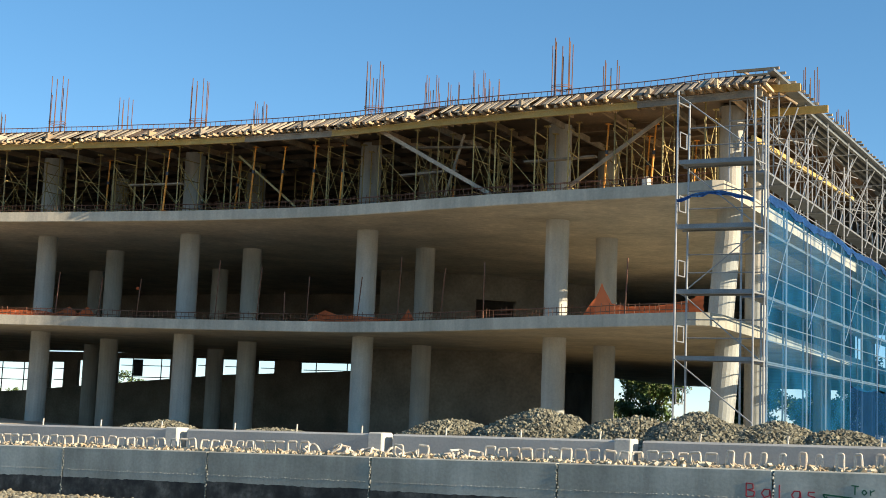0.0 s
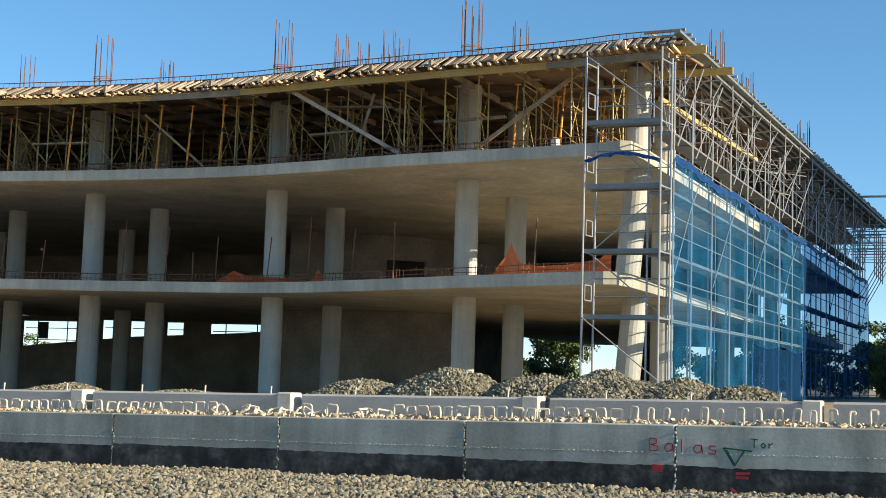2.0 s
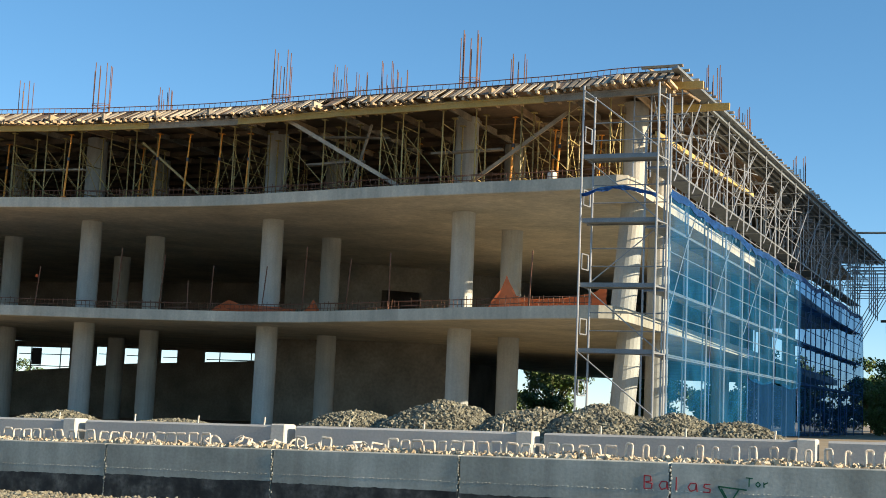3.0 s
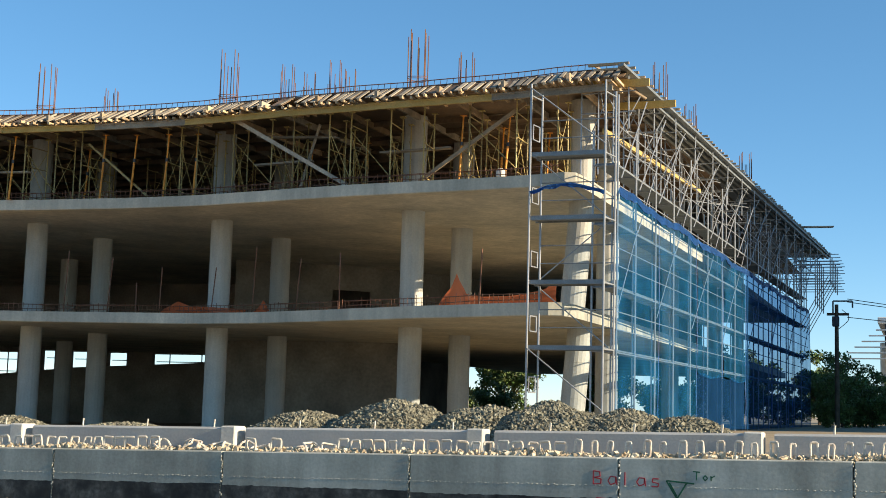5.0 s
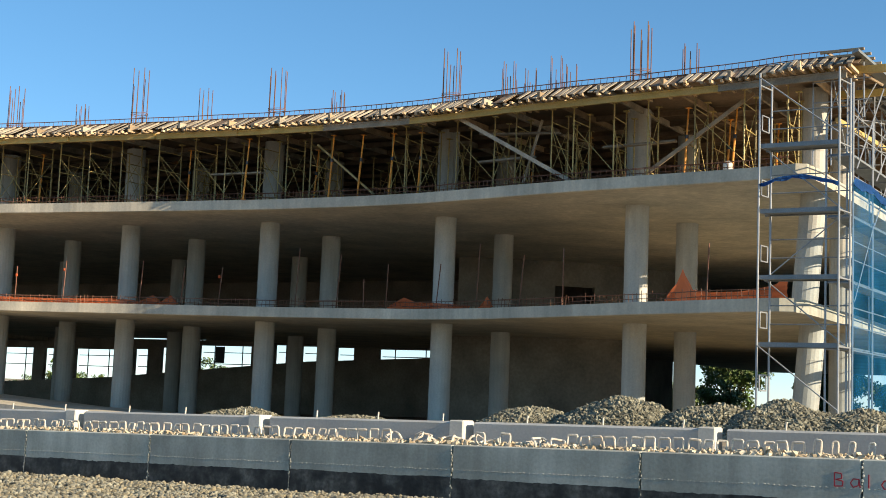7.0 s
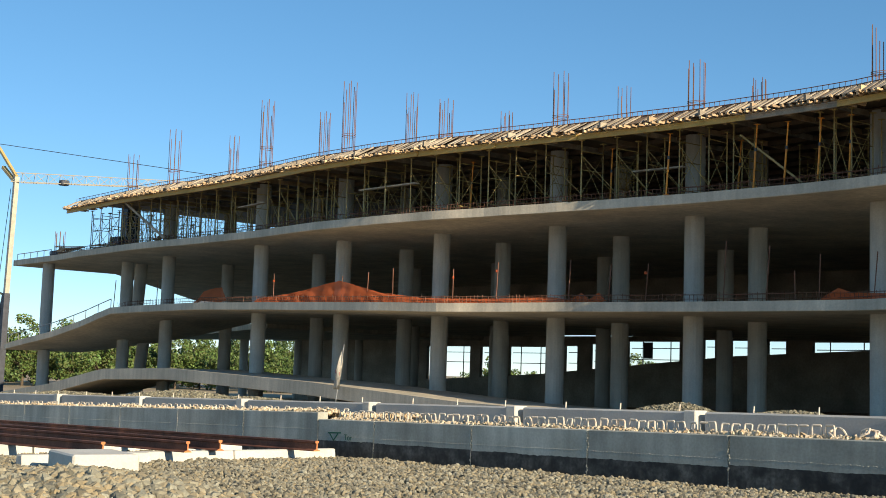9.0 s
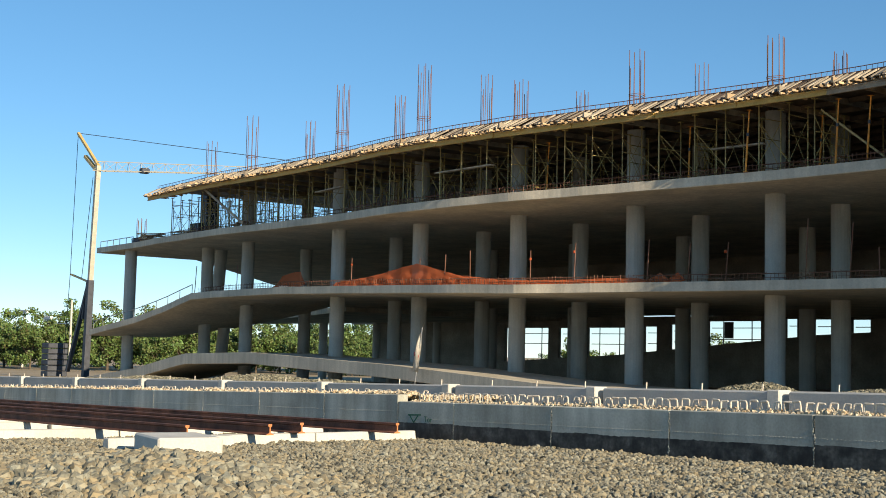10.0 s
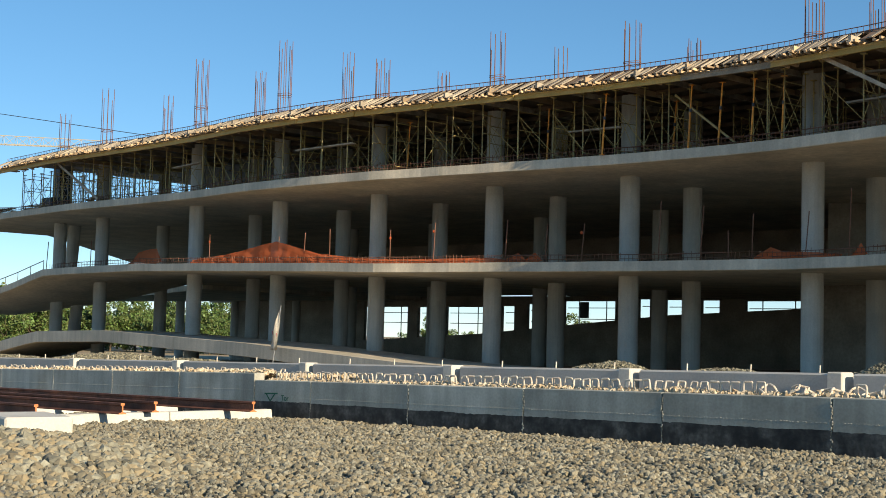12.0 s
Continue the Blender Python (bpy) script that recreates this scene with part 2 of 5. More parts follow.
ICO_V = np.array([(a, b, 0) for a in (-1, 1) for b in (-1.618, 1.618)] + [(0, a, b) for a in (-1, 1) for b in (-1.618, 1.618)] + [(b, 0, a) for a in (-1, 1) for b in (-1.618, 1.618)]) / 1.9
ICO_F = np.array([f for f in itertools.combinations(range(12), 3) if all(np.linalg.norm(ICO_V[p] - ICO_V[q]) < 1.1 for p, q in itertools.combinations(f, 2))])


def rounded_stones(name, centres, sizes, mat, rng):
    """Many chunky stones with a dozen uneven corners each."""
    n = len(centres)
    v = ICO_V[None] * rng.uniform(0.72, 1.12, (n, 12, 1)) * rng.uniform(0.6, 1.15, (n, 1, 3)) * sizes[:, None, None]
    a, b = rng.uniform(0, 2 * math.pi, (2, n, 1))
    x, y, z = v[..., 0], v[..., 1], v[..., 2]
    x, y = x * np.cos(a) - y * np.sin(a), x * np.sin(a) + y * np.cos(a)
    y, z = y * np.cos(b) - z * np.sin(b), y * np.sin(b) + z * np.cos(b)
    v = np.stack([x, y, z], -1) + centres[:, None]
    return soup(name, v.reshape(-1, 3), (ICO_F[None] + 12 * np.arange(n)[:, None, None]).reshape(-1, 3), mat)


def scatter_stones(name, centres, sizes, mat, rng):
    """Many broken stones, each a bent and turned block."""
    n = len(centres)
    cube = np.array([(x, y, z) for x in (-1, 1) for y in (-1, 1) for z in (-1, 1)], dtype=float)
    quads = np.array([(0, 1, 3, 2), (4, 6, 7, 5), (0, 4, 5, 1), (2, 3, 7, 6), (0, 2, 6, 4), (1, 5, 7, 3)])
    v = cube[None] * (0.5 + 0.25 * rng.random((n, 1, 3)) - 0.1) + rng.normal(0, 0.13, (n, 8, 3))
    q = rng.normal(size=(n, 4))
    q /= np.linalg.norm(q, axis=1)[:, None]
    w, x, y, z = q.T
    rot = np.stack([np.stack([1 - 2 * (y * y + z * z), 2 * (x * y - z * w), 2 * (x * z + y * w)], -1),
                    np.stack([2 * (x * y + z * w), 1 - 2 * (x * x + z * z), 2 * (y * z - x * w)], -1),
                    np.stack([2 * (x * z - y * w), 2 * (y * z + x * w), 1 - 2 * (x * x + y * y)], -1)], 1)
    v = np.einsum("nij,nkj->nki", rot, v) * sizes[:, None, None] + centres[:, None]
    f = quads[None] + 8 * np.arange(n)[:, None, None]
    return soup(name, v.reshape(-1, 3), f.reshape(-1, 4), mat)


# ---- ground ----
WALL_Y, KERB_Y = 17.0, 20.0


def bed_z(x):
    return 0.10 + 0.0195 * max(-130.0, min(40.0, x))


def wall_z(x):
    x = max(-130.0, min(40.0, x))
    return 0.99 + 0.0229 * x if x > -23.03 else 0.60 + 0.0272 * (x + 23.4)


def kerb_z(x):
    return 1.28 + 0.0205 * max(-130.0, min(40.0, x))


def yard_z(x, y):
    return kerb_z(x) - 0.34


def build_ground():
    xs = [-2500, -900, -400, -200] + list(np.arange(-130, 41, 2.0)) + [80, 200, 600, 2500]
    ys = [-1500, -300, -60, -15, 0, 4, 6, 8, 10, 12, 14, 15.5, 16.9, 17.15, 17.16, 18, 19, 20.3, 20.31, 23, 27, 32, 40, 60, 90, 140, 300, 900, 3000]
    bm = bmesh.new()
    rows = []
    for y in ys:
        row = []
        for x in xs:
            if y <= 17.15:
                z = bed_z(x) + 0.03 * noise.noise((x * 0.4, y * 0.7, 3.0))
            elif y <= 20.3:
                z = wall_z(x) - 0.14
            else:
                z = yard_z(x, y) + 0.04 * noise.noise((x * 0.3, y * 0.3, 0.0))
            row.append(bm.verts.new((x, y, z)))
        rows.append(row)
    for r0, r1 in zip(rows, rows[1:]):
        for a, b, c, d in zip(r0, r0[1:], r1[1:], r1):
            bm.faces.new((a, b, c, d))
    ob = mesh_ob("ground", bm, GRAVEL)
    ob.data.materials.append(SOIL)
    for p in ob.data.polygons:
        if p.center.y > 22 or abs(p.center.x) > 135 or p.center.y < -40:
            p.material_index = 1
    return tagged(ob, "grey-brown gravel ground falling gently along the wall", "ground", kind="structure")


build_ground()

# ---- the unfinished concrete building ----
Z1, Z2, SLAB = 4.5, 8.5, 0.38
FRONT = [(-9.6, 37.0), (-10.8, 37.3), (-12.5, 37.5), (-16.4, 37.8), (-18.6, 38.1), (-20.9, 38.5), (-23.3, 38.85), (-25.6, 38.9), (-29.3, 38.7), (-33.0, 38.2), (-36.0, 37.7),
         (-39.0, 37.2), (-42.3, 36.6), (-46.0, 36.3), (-50.0, 36.2), (-56.0, 36.7), (-61.3, 36.7), (-67.3, 36.5), (-75.5, 37.0), (-81.3, 37.7), (-87.9, 38.05)]
FRONT1 = [(-9.6, 35.5), (-10.3, 35.6), (-13.9, 36.7), (-16.2, 37.6), (-18.7, 38.6), (-21.25, 39.5), (-23.8, 39.9), (-26.0, 39.6), (-29.0, 39.2), (-32.0, 38.5),
          (-35.5, 37.6), (-38.4, 37.0), (-41.4, 36.2), (-45.0, 36.0), (-69.4, 36.0)]
LIFT1 = [(-41.0, 0.0), (-45.0, 0.1), (-50.0, 0.2), (-54.5, 0.29), (-60.0, 0.37), (-66.0, 0.33), (-69.4, 0.27)]


def edge(x):
    return lerp(FRONT, x)


def edge1(x):
    return lerp(FRONT1, x)


def slab(name, front, back, xs, z, parent, label, lift=None, thick=SLAB):
    """A floor slab between a front and a back line, with a chamfered lower rim."""
    bm = bmesh.new()
    prev = None
    for x in xs:
        k = lift(x) if lift else 0.0
        f, b = front(x), back(x)
        ring = [bm.verts.new(p) for p in ((x, f, z + k), (x, f, z + k - thick + 0.02), (x, f + 0.02, z + k - thick), (x, b, z + k - thick), (x, b, z + k))]
        if prev:
            for i in range(5):
                j = (i + 1) % 5
                bm.faces.new((prev[i], prev[j], ring[j], ring[i]))
        else:
            bm.faces.new(ring)
        prev = ring
    bm.faces.new(prev[::-1])
    bmesh.ops.recalc_face_normals(bm, faces=bm.faces[:])
    return part(name, bm, CONCRETE, parent, label)


building = thing("concrete_building", "unfinished open concrete-frame building with bare round columns", "building")
GABLE2 = [(-8.7, 61.0), (-9.0, 47.0), (-9.18, 38.2), (-9.3, 37.15), (-9.6, 37.0)]
GABLE1 = [(-8.95, 62.0), (-9.0, 41.0), (-9.05, 36.4), (-9.2, 35.65), (-9.6, 35.45)]
xs2 = [x for x, _ in GABLE2] + list(np.arange(-10.5, -87.9, -0.9)) + [-87.9]
slab("floor_slab", lambda x: lin(GABLE2, x) if x > -9.7 else edge(x), lambda x: 97.0 if x > -84 else 97 + (x + 84) * 7.5, xs2, Z2, building, "upper bare concrete floor slab with a wavy edge")
xs1 = [x for x, _ in GABLE1] + list(np.arange(-10.5, -69.4, -0.9)) + [-69.4]
slab("floor_slab", lambda x: lin(GABLE1, x) if x > -9.7 else edge1(x), lambda x: 97.0 if x > -28 else 66.5, xs1, Z1, building, "lower bare concrete floor slab with a wavy edge", lambda x: lerp(LIFT1, x))
slab("floor_slab", lambda x: 47.0 - (x + 69.4) * 0.40, lambda x: 66.5, list(np.arange(-69.5, -112.0, -3.0)), Z1, building, "rear part of the lower slab")
slab("floor_slab", lambda x: 46.0 - (x + 88.0) * 0.86, lambda x: 97.0, list(np.arange(-84.1, -116.0, -3.0)), Z2 - 0.01, building, "rear part of the upper slab")
RAMP_UP = [(-69.4, 0.27), (-71.2, -0.08), (-73.1, -0.47), (-77.0, -1.1), (-80.8, -1.52), (-84.5, -1.95)]
slab("ramp_slab", lambda x: 36.0, lambda x: 46.0 + (x + 69.4) * 0.3, list(np.arange(-69.4, -84.0, -0.5)), Z1, building, "concrete ramp bending down from the lower slab", lambda x: lin(RAMP_UP, x))
RAMP_LO = [(-35.5, -1.15), (-39.35, -1.07), (-49.5, -0.53), (-56.3, -0.31), (-62.6, -0.11), (-69.9, -0.28), (-71.5, -0.5), (-76.7, -1.31), (-84.5, -2.1)]
slab("ramp_slab", lambda x: 36.0, lambda x: 41.0, list(np.arange(-35.5, -84.5, -0.7)), EYE, building, "low concrete access ramp with a solid edge", lambda x: lin(RAMP_LO, x), thick=0.62)


def column(x, y, z0, z1, r=0.4, lean=0.0):
    bm = bmesh.new()
    n = 20
    h = z1 - z0
    cuts = [0.0] + [h * k / 3 for k in (1, 2)] + [h]
    tube((x - lean, y, z0 - 0.1), (x, y, z1 + 0.05), r, bm, n)
    for c in cuts[1:-1]:            # joints of the round forms
        f = c / h
        tube((x - lean + lean * f, y, z0 + c - 0.012), (x - lean + lean * f, y, z0 + c + 0.012), r + 0.008, bm, n)
    return part("column", bm, COLUMN, building, smooth=False)


def storeys(x, y, top=True, lean=0.0, low=None, left=False):
    column(x, y, yard_z(x, y) if low is None else low, Z1 + lerp(LIFT1, x) - SLAB, lean=lean)
    column(x, y, Z1 + lerp(LIFT1, x), Z2 - SLAB, lean=lean)
    if top:
        column(x, y, Z2, 11.38, lean=0)


FRONT_COLUMNS = ((-16.07, 41.3), (-24.1, 42.3), (-32.1, 42.0), (-39.07, 41.44), (-45.9, 40.75), (-52.85, 40.25), (-58.9, 39.3), (-70.4, 40.3))
ROW_2 = ((-15.9, 45.9), (-24.3, 47.5), (-32.2, 46.5), (-39.4, 46.1), (-46.4, 45.3), (-53.5, 45.0), (-60.3, 44.2), (-72.1, 45.6))
for x, y in FRONT_COLUMNS + ROW_2:
    storeys(x, y)
storeys(-9.9, 40.4, lean=0.3)
column(-76.7, 40.9, Z1 - 1.2, Z2 - SLAB)
column(-77.6, 42.4, Z1 - 1.2, Z2 - SLAB, lean=0.6)
column(-76.8, 40.9, -0.6, Z1 - 1.2)
column(-77.9, 43.0, -0.6, Z1 - 1.2, lean=0.7)
column(-83.4, 38.6, 2.4, Z2 - SLAB)
column(-83.4, 38.6, -1.4, 2.6)
for x in (-38.95, -46.9, -55.2, -62.7):
    storeys(x, 53.5)
for x, y in ((-10.2, 45.4), (-10.8, 61.2), (-11.1, 77.0), (-11.3, 89.0)):
    storeys(x, y)

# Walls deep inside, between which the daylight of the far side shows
# wall colour carries painted shade; upper back walls also close off skylight
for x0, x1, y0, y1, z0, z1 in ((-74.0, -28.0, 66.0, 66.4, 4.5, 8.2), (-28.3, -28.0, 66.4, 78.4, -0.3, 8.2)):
    part("core_wall", box(x0, x1, y0, y1, z0, z1), SHADED_WALL, building)


def round_wall(name, cx, cy, r, a0, a1, z0, z1, gap=None, mat=CONCRETE):
    """A curved wall of the spiral ramp; gap: a recess with angles and heights."""
    bm = bmesh.new()
    n = 28
    levels = [z0, z1] if not gap else [z0, gap[2], gap[3], z1]
    grid = [[[bm.verts.new((cx + q * math.cos(b), cy + q * math.sin(b), z)) for z in levels] for q in (r, r + 0.3)]
            for b in (radians(a0 + (a1 - a0) * k / n) for k in range(n + 1))]
    for k in range(n):
        mid = a0 + (a1 - a0) * (k + 0.5) / n
        for i in range(len(levels) - 1):
            hole = gap and i == 1 and gap[0] < mid < gap[1]
            for s in (0, 1):
                if not hole:
                    bm.faces.new((grid[k][s][i], grid[k + 1][s][i], grid[k + 1][s][i + 1], grid[k][s][i + 1]))
        for i in (0, -1):
            bm.faces.new((grid[k][0][i], grid[k + 1][0][i], grid[k + 1][1][i], grid[k][1][i]))
    bmesh.ops.recalc_face_normals(bm, faces=bm.faces[:])
    return part(name, bm, mat, building)


round_wall("ramp_wall", -36.0, 68.0, 14.3, 293, 350, Z1, Z2 - SLAB, (311.5, 318.5, 5.9, 6.95), SHADED_WALL)
round_wall("ramp_wall", -26.0, 62.0, 11.0, 252, 300, 0.3, Z1 - SLAB, mat=SHADED_WALL)
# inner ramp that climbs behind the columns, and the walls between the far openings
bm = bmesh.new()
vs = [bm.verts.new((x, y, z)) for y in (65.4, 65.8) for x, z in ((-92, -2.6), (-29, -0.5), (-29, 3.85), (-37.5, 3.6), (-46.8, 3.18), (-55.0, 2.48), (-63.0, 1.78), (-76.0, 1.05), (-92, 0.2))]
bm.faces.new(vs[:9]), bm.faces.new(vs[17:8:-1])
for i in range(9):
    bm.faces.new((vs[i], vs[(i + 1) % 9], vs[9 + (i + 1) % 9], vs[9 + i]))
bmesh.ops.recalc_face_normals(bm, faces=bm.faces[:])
part("ramp_wall", bm, SHADED_WALL, building, "sloping concrete wall of an inner ramp")
OPEN_Y, OPEN_K = 66.0, 66.0 / 75.5
OPENINGS = ((-86.6, -81.0, 3.97), (-79.8, -78.5, 3.95), (-76.4, -72.2, 3.97), (-70.2, -68.8, 4.05), (-67.5, -66.9, 4.2),
            (-63.8, -58.9, 4.42), (-56.85, -55.8, 4.55), (-54.5, -53.0, 4.5), (-51.5, -50.0, 4.46), (-48.0, -43.4, 4.4))
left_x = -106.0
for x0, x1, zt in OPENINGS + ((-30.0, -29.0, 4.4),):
    part("core_wall", box(left_x * OPEN_K, x0 * OPEN_K, OPEN_Y, OPEN_Y + 0.3, -2.6, Z1 - 0.1), SHADED_WALL, building)
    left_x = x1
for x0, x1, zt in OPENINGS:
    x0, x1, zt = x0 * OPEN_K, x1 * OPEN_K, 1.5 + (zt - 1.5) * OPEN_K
    part("lintel", box(x0, x1, OPEN_Y + 0.02, OPEN_Y + 0.28, zt, Z1 - 0.1), SHADED_WALL, building)
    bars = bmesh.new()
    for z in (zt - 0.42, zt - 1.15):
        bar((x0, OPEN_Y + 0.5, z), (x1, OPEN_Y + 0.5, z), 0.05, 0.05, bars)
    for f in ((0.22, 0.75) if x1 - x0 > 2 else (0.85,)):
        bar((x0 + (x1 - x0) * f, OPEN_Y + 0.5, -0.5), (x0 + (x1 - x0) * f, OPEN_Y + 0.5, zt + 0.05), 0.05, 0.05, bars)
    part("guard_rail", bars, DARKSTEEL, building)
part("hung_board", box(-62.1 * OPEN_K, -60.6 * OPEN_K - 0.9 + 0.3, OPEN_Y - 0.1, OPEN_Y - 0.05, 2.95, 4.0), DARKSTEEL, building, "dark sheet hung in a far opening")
part("core_wall", box(-28, -12, 78, 78.4, Z1 + 0.3, Z2 - SLAB), SHADED_WALL, building)
part("core_wall", box(-114, -74, 78, 78.4, Z1 - 0.05, Z2 - SLAB), SHADED_WALL, building)
for x in (-84.0, -92.5, -101.0):
    column(x, 66.0, yard_z(x, 66), Z1 - SLAB)
    column(x + 3, 70.0, Z1, Z2 - SLAB)
# thin guard rails on the falling ramp and at the upper slab's end
rail = [(x, 36.15, Z1 + lin(RAMP_UP, x)) for x in np.arange(-69.6, -83.6, -1.55)]
rail2 = [(x, edge(x) + 0.15, Z2) for x in np.arange(-81.6, -87.8, -1.2)]
for line, h in ((rail, 0.55), (rail2, 0.42)):
    part("guard_rail", string([(x, y, z + h) for x, y, z in line], 0.028, n=5), GALV, building)
    for x, y, z in line:
        part("rail_post", tube((x, y, z - 0.05), (x, y, z + h), 0.022, n=5), GALV, building)
part("core_wall", box(-66, -30, 57.6, 58.0, Z2, 11.3), SHADED_WALL, building)
part("core_wall", box(-30, -14, 66, 66.4, Z2, 11.3), SHADED_WALL, building)

# ---- platform wall of concrete panels ----
LEN = 2.935
platform = thing("platform_wall", "grey concrete retaining wall with a black bitumen foot", "wall", kind="structure")
joints = [-0.55 - LEN * k for k in range(-3, 8)] + [-23.03] + [-25.95 - 2.98 * k for k in range(18)]
for j, (x1, x0) in enumerate(zip(joints, joints[1:])):
    bm = bmesh.new()
    zt = [wall_z(x0 + 1e-3), wall_z(x1 - 1e-3)]
    zb = [bed_z(x) - 0.4 for x in (x0, x1)]
    g = 0.012
    q = [(x0 + g, 0), (x1 - g, 1)]
    vs = [bm.verts.new((x, y, z)) for y in (WALL_Y, WALL_Y + 0.28) for x, i in q for z in (zb[i], zt[i])]
    for f in ((0, 1, 3, 2), (4, 6, 7, 5), (0, 4, 5, 1), (2, 3, 7, 6), (1, 5, 7, 3), (0, 2, 6, 4)):
        bm.faces.new([vs[i] for i in f])
    bmesh.ops.recalc_face_normals(bm, faces=bm.faces[:])
    bmesh.ops.bevel(bm, geom=bm.edges[:], offset=0.012, segments=1, affect="EDGES")
    pan = part("panel", bm, PANEL, platform)
    # bitumen coat on the foot, with a ragged upper edge
    rng = random.Random(j)
    bm = bmesh.new()
    n = 60
    lo, hi = [], []
    band = 0.37 + rng.uniform(-0.03, 0.03)
    if x1 <= -23.0:
        band = 0.16
    for k in range(n + 1):
        x = x0 + g + (x1 - x0 - 2 * g) * k / n
        lo.append(bm.verts.new((x, WALL_Y - 0.004, bed_z(x) - 0.3)))
        hi.append(bm.verts.new((x, WALL_Y - 0.004, bed_z(x) + band + 0.018 * noise.noise((x * 1.3, j * 7.0, 0)) + 0.014 * noise.noise((x * 11, j, 0)))))
    for k in range(n):
        bm.faces.new((lo[k], lo[k + 1], hi[k + 1], hi[k]))
    r = bmesh.ops.extrude_face_region(bm, geom=bm.faces[:])
    bmesh.ops.translate(bm, vec=(0, 0.004, 0), verts=[v for v in r["geom"] if isinstance(v, bmesh.types.BMVert)])
    bmesh.ops.recalc_face_normals(bm, faces=bm.faces[:])
    part("bitumen_coat", bm, TAR, platform)
    # mortar squeezed out of the upright joint and the lift line
    bm = bmesh.new()
    z = zb[0] + 0.4
    while z < zt[0] - 0.03:
        s = rng.uniform(0.008, 0.02)
        bmesh.ops.create_icosphere(bm, subdivisions=1, radius=s, matrix=Matrix.Translation((x0 + rng.uniform(-0.02, 0.02), WALL_Y, z)) @ Matrix.Diagonal((1, 0.6, 1.3, 1)))
        z += rng.uniform(0.02, 0.06)
    x = x0
    while x < x1:
        zz = wall_z(x) - 0.36
        s = rng.uniform(0.005, 0.011)
        bmesh.ops.create_icosphere(bm, subdivisions=1, radius=s, matrix=Matrix.Translation((x, WALL_Y, zz + rng.uniform(-0.006, 0.006))) @ Matrix.Diagonal((2.2, 0.7, 1, 1)))
        x += rng.uniform(0.03, 0.09)
    part("mortar", bm, PANEL, platform)

# ---- kerb blocks behind the gravel strip ----
kerb_x = [7.0, 2.45, -1.95, -6.3, -10.76, -15.13, -19.9, -24.9, -30.5, -36.15, -41.8, -47.5, -53.0, -58.6, -64.0, -70.0]
for i, (x1, x0) in enumerate(zip(kerb_x, kerb_x[1:])):
    t = thing("kerb_block", "long grey precast concrete kerb block with a pale end", "kerb", (0, 0, 0), "platform kerb blocks")
    bm = bmesh.new()
    a, b = x0 + 0.14, x1 - 0.1
    vs = [bm.verts.new((x, y, kerb_z(x) + z)) for x in (a, b) for y, z in ((KERB_Y, -0.40), (KERB_Y, -0.03), (KERB_Y + 0.05, 0.0), (KERB_Y + 0.45, 0.0), (KERB_Y + 0.45, -0.40))]
    for k in range(5):
        bm.faces.new((vs[k], vs[(k + 1) % 5], vs[5 + (k + 1) % 5], vs[5 + k]))
    bm.faces.new(vs[:5]), bm.faces.new(vs[5:])
    bmesh.ops.recalc_face_normals(bm, faces=bm.faces[:])
    part("body", bm, KERB, t)
    for f in (0.2, 0.53, 0.86):
        xs = a + (b - a) * f
        part("lifting_stud", tube((xs, KERB_Y + 0.35, kerb_z(xs) - 0.02), (xs + 0.01, KERB_Y + 0.35, kerb_z(xs) + 0.13), 0.016, n=6), LOOP, t)
    part("end_block", box(x1 - 0.30, x1 - 0.02, KERB_Y - 0.09, KERB_Y + 0.30, kerb_z(x1) - 0.40, kerb_z(x1) + 0.02, bevel=0.02), PALE, t, "pale concrete end block")


# ---- roof formwork and shoring on the upper slab ----
LEFT_END = -76.6


def brim(x):
    return edge(x) - 0.05 - 0.4 * max(0.0, min(1.0, (-15.0 - x) / 7.0))


formwork = thing("roof_formwork", "timber slab formwork with a plywood deck and sloping edge boards", "formwork", (0.1, 0, 0.13))
bm = bmesh.new()
prev = None
for x in list(np.arange(-7.9, LEFT_END, -1.5)) + [LEFT_END]:
    f = brim(x) + 0.42
    b = 96.0 if x > -60 else max(f + 6.0, 96.0 + (x + 60) * 2.2)
    ring = [bm.verts.new(p) for p in ((x, f, 11.50), (x, f, 11.42), (x, b, 11.42), (x, b, 11.50))]
    if prev:
        for i in range(4):
            bm.faces.new((prev[i], prev[(i + 1) % 4], ring[(i + 1) % 4], ring[i]))
    else:
        bm.faces.new(ring)
    prev = ring
bm.faces.new(prev[::-1])
bmesh.ops.recalc_face_normals(bm, faces=bm.faces[:])
part("plywood_deck", bm, PLY, formwork, "dark film-faced plywood deck")
# side strip over the gable scaffold
bm = bmesh.new()
vs = [bm.verts.new(p) for p in ((-8.0, 36.4, 11.36), (-7.78, 36.2, 11.36), (-5.08, 84.6, 11.36), (-8.0, 84.6, 11.36))]
f = bm.faces.new(vs)
r = bmesh.ops.extrude_face_region(bm, geom=[f])
bmesh.ops.translate(bm, vec=(0, 0, -0.08), verts=[v for v in r["geom"] if isinstance(v, bmesh.types.BMVert)])
bmesh.ops.recalc_face_normals(bm, faces=bm.faces[:])
part("plywood_deck", bm, DECK, formwork, "grey sheet deck over the gable scaffold")
board_me = []
for w, h in ((0.10, 0.03), (0.15, 0.03), (0.06, 0.06)):
    b = bar((0, 0, 0), (0, -0.92, -0.47), w, h)
    me = bpy.data.meshes.new("sloping_board")
    b.to_mesh(me)
    b.free()
    me.materials.append(GREYWOOD)
    board_me.append(me)
joist_me = []
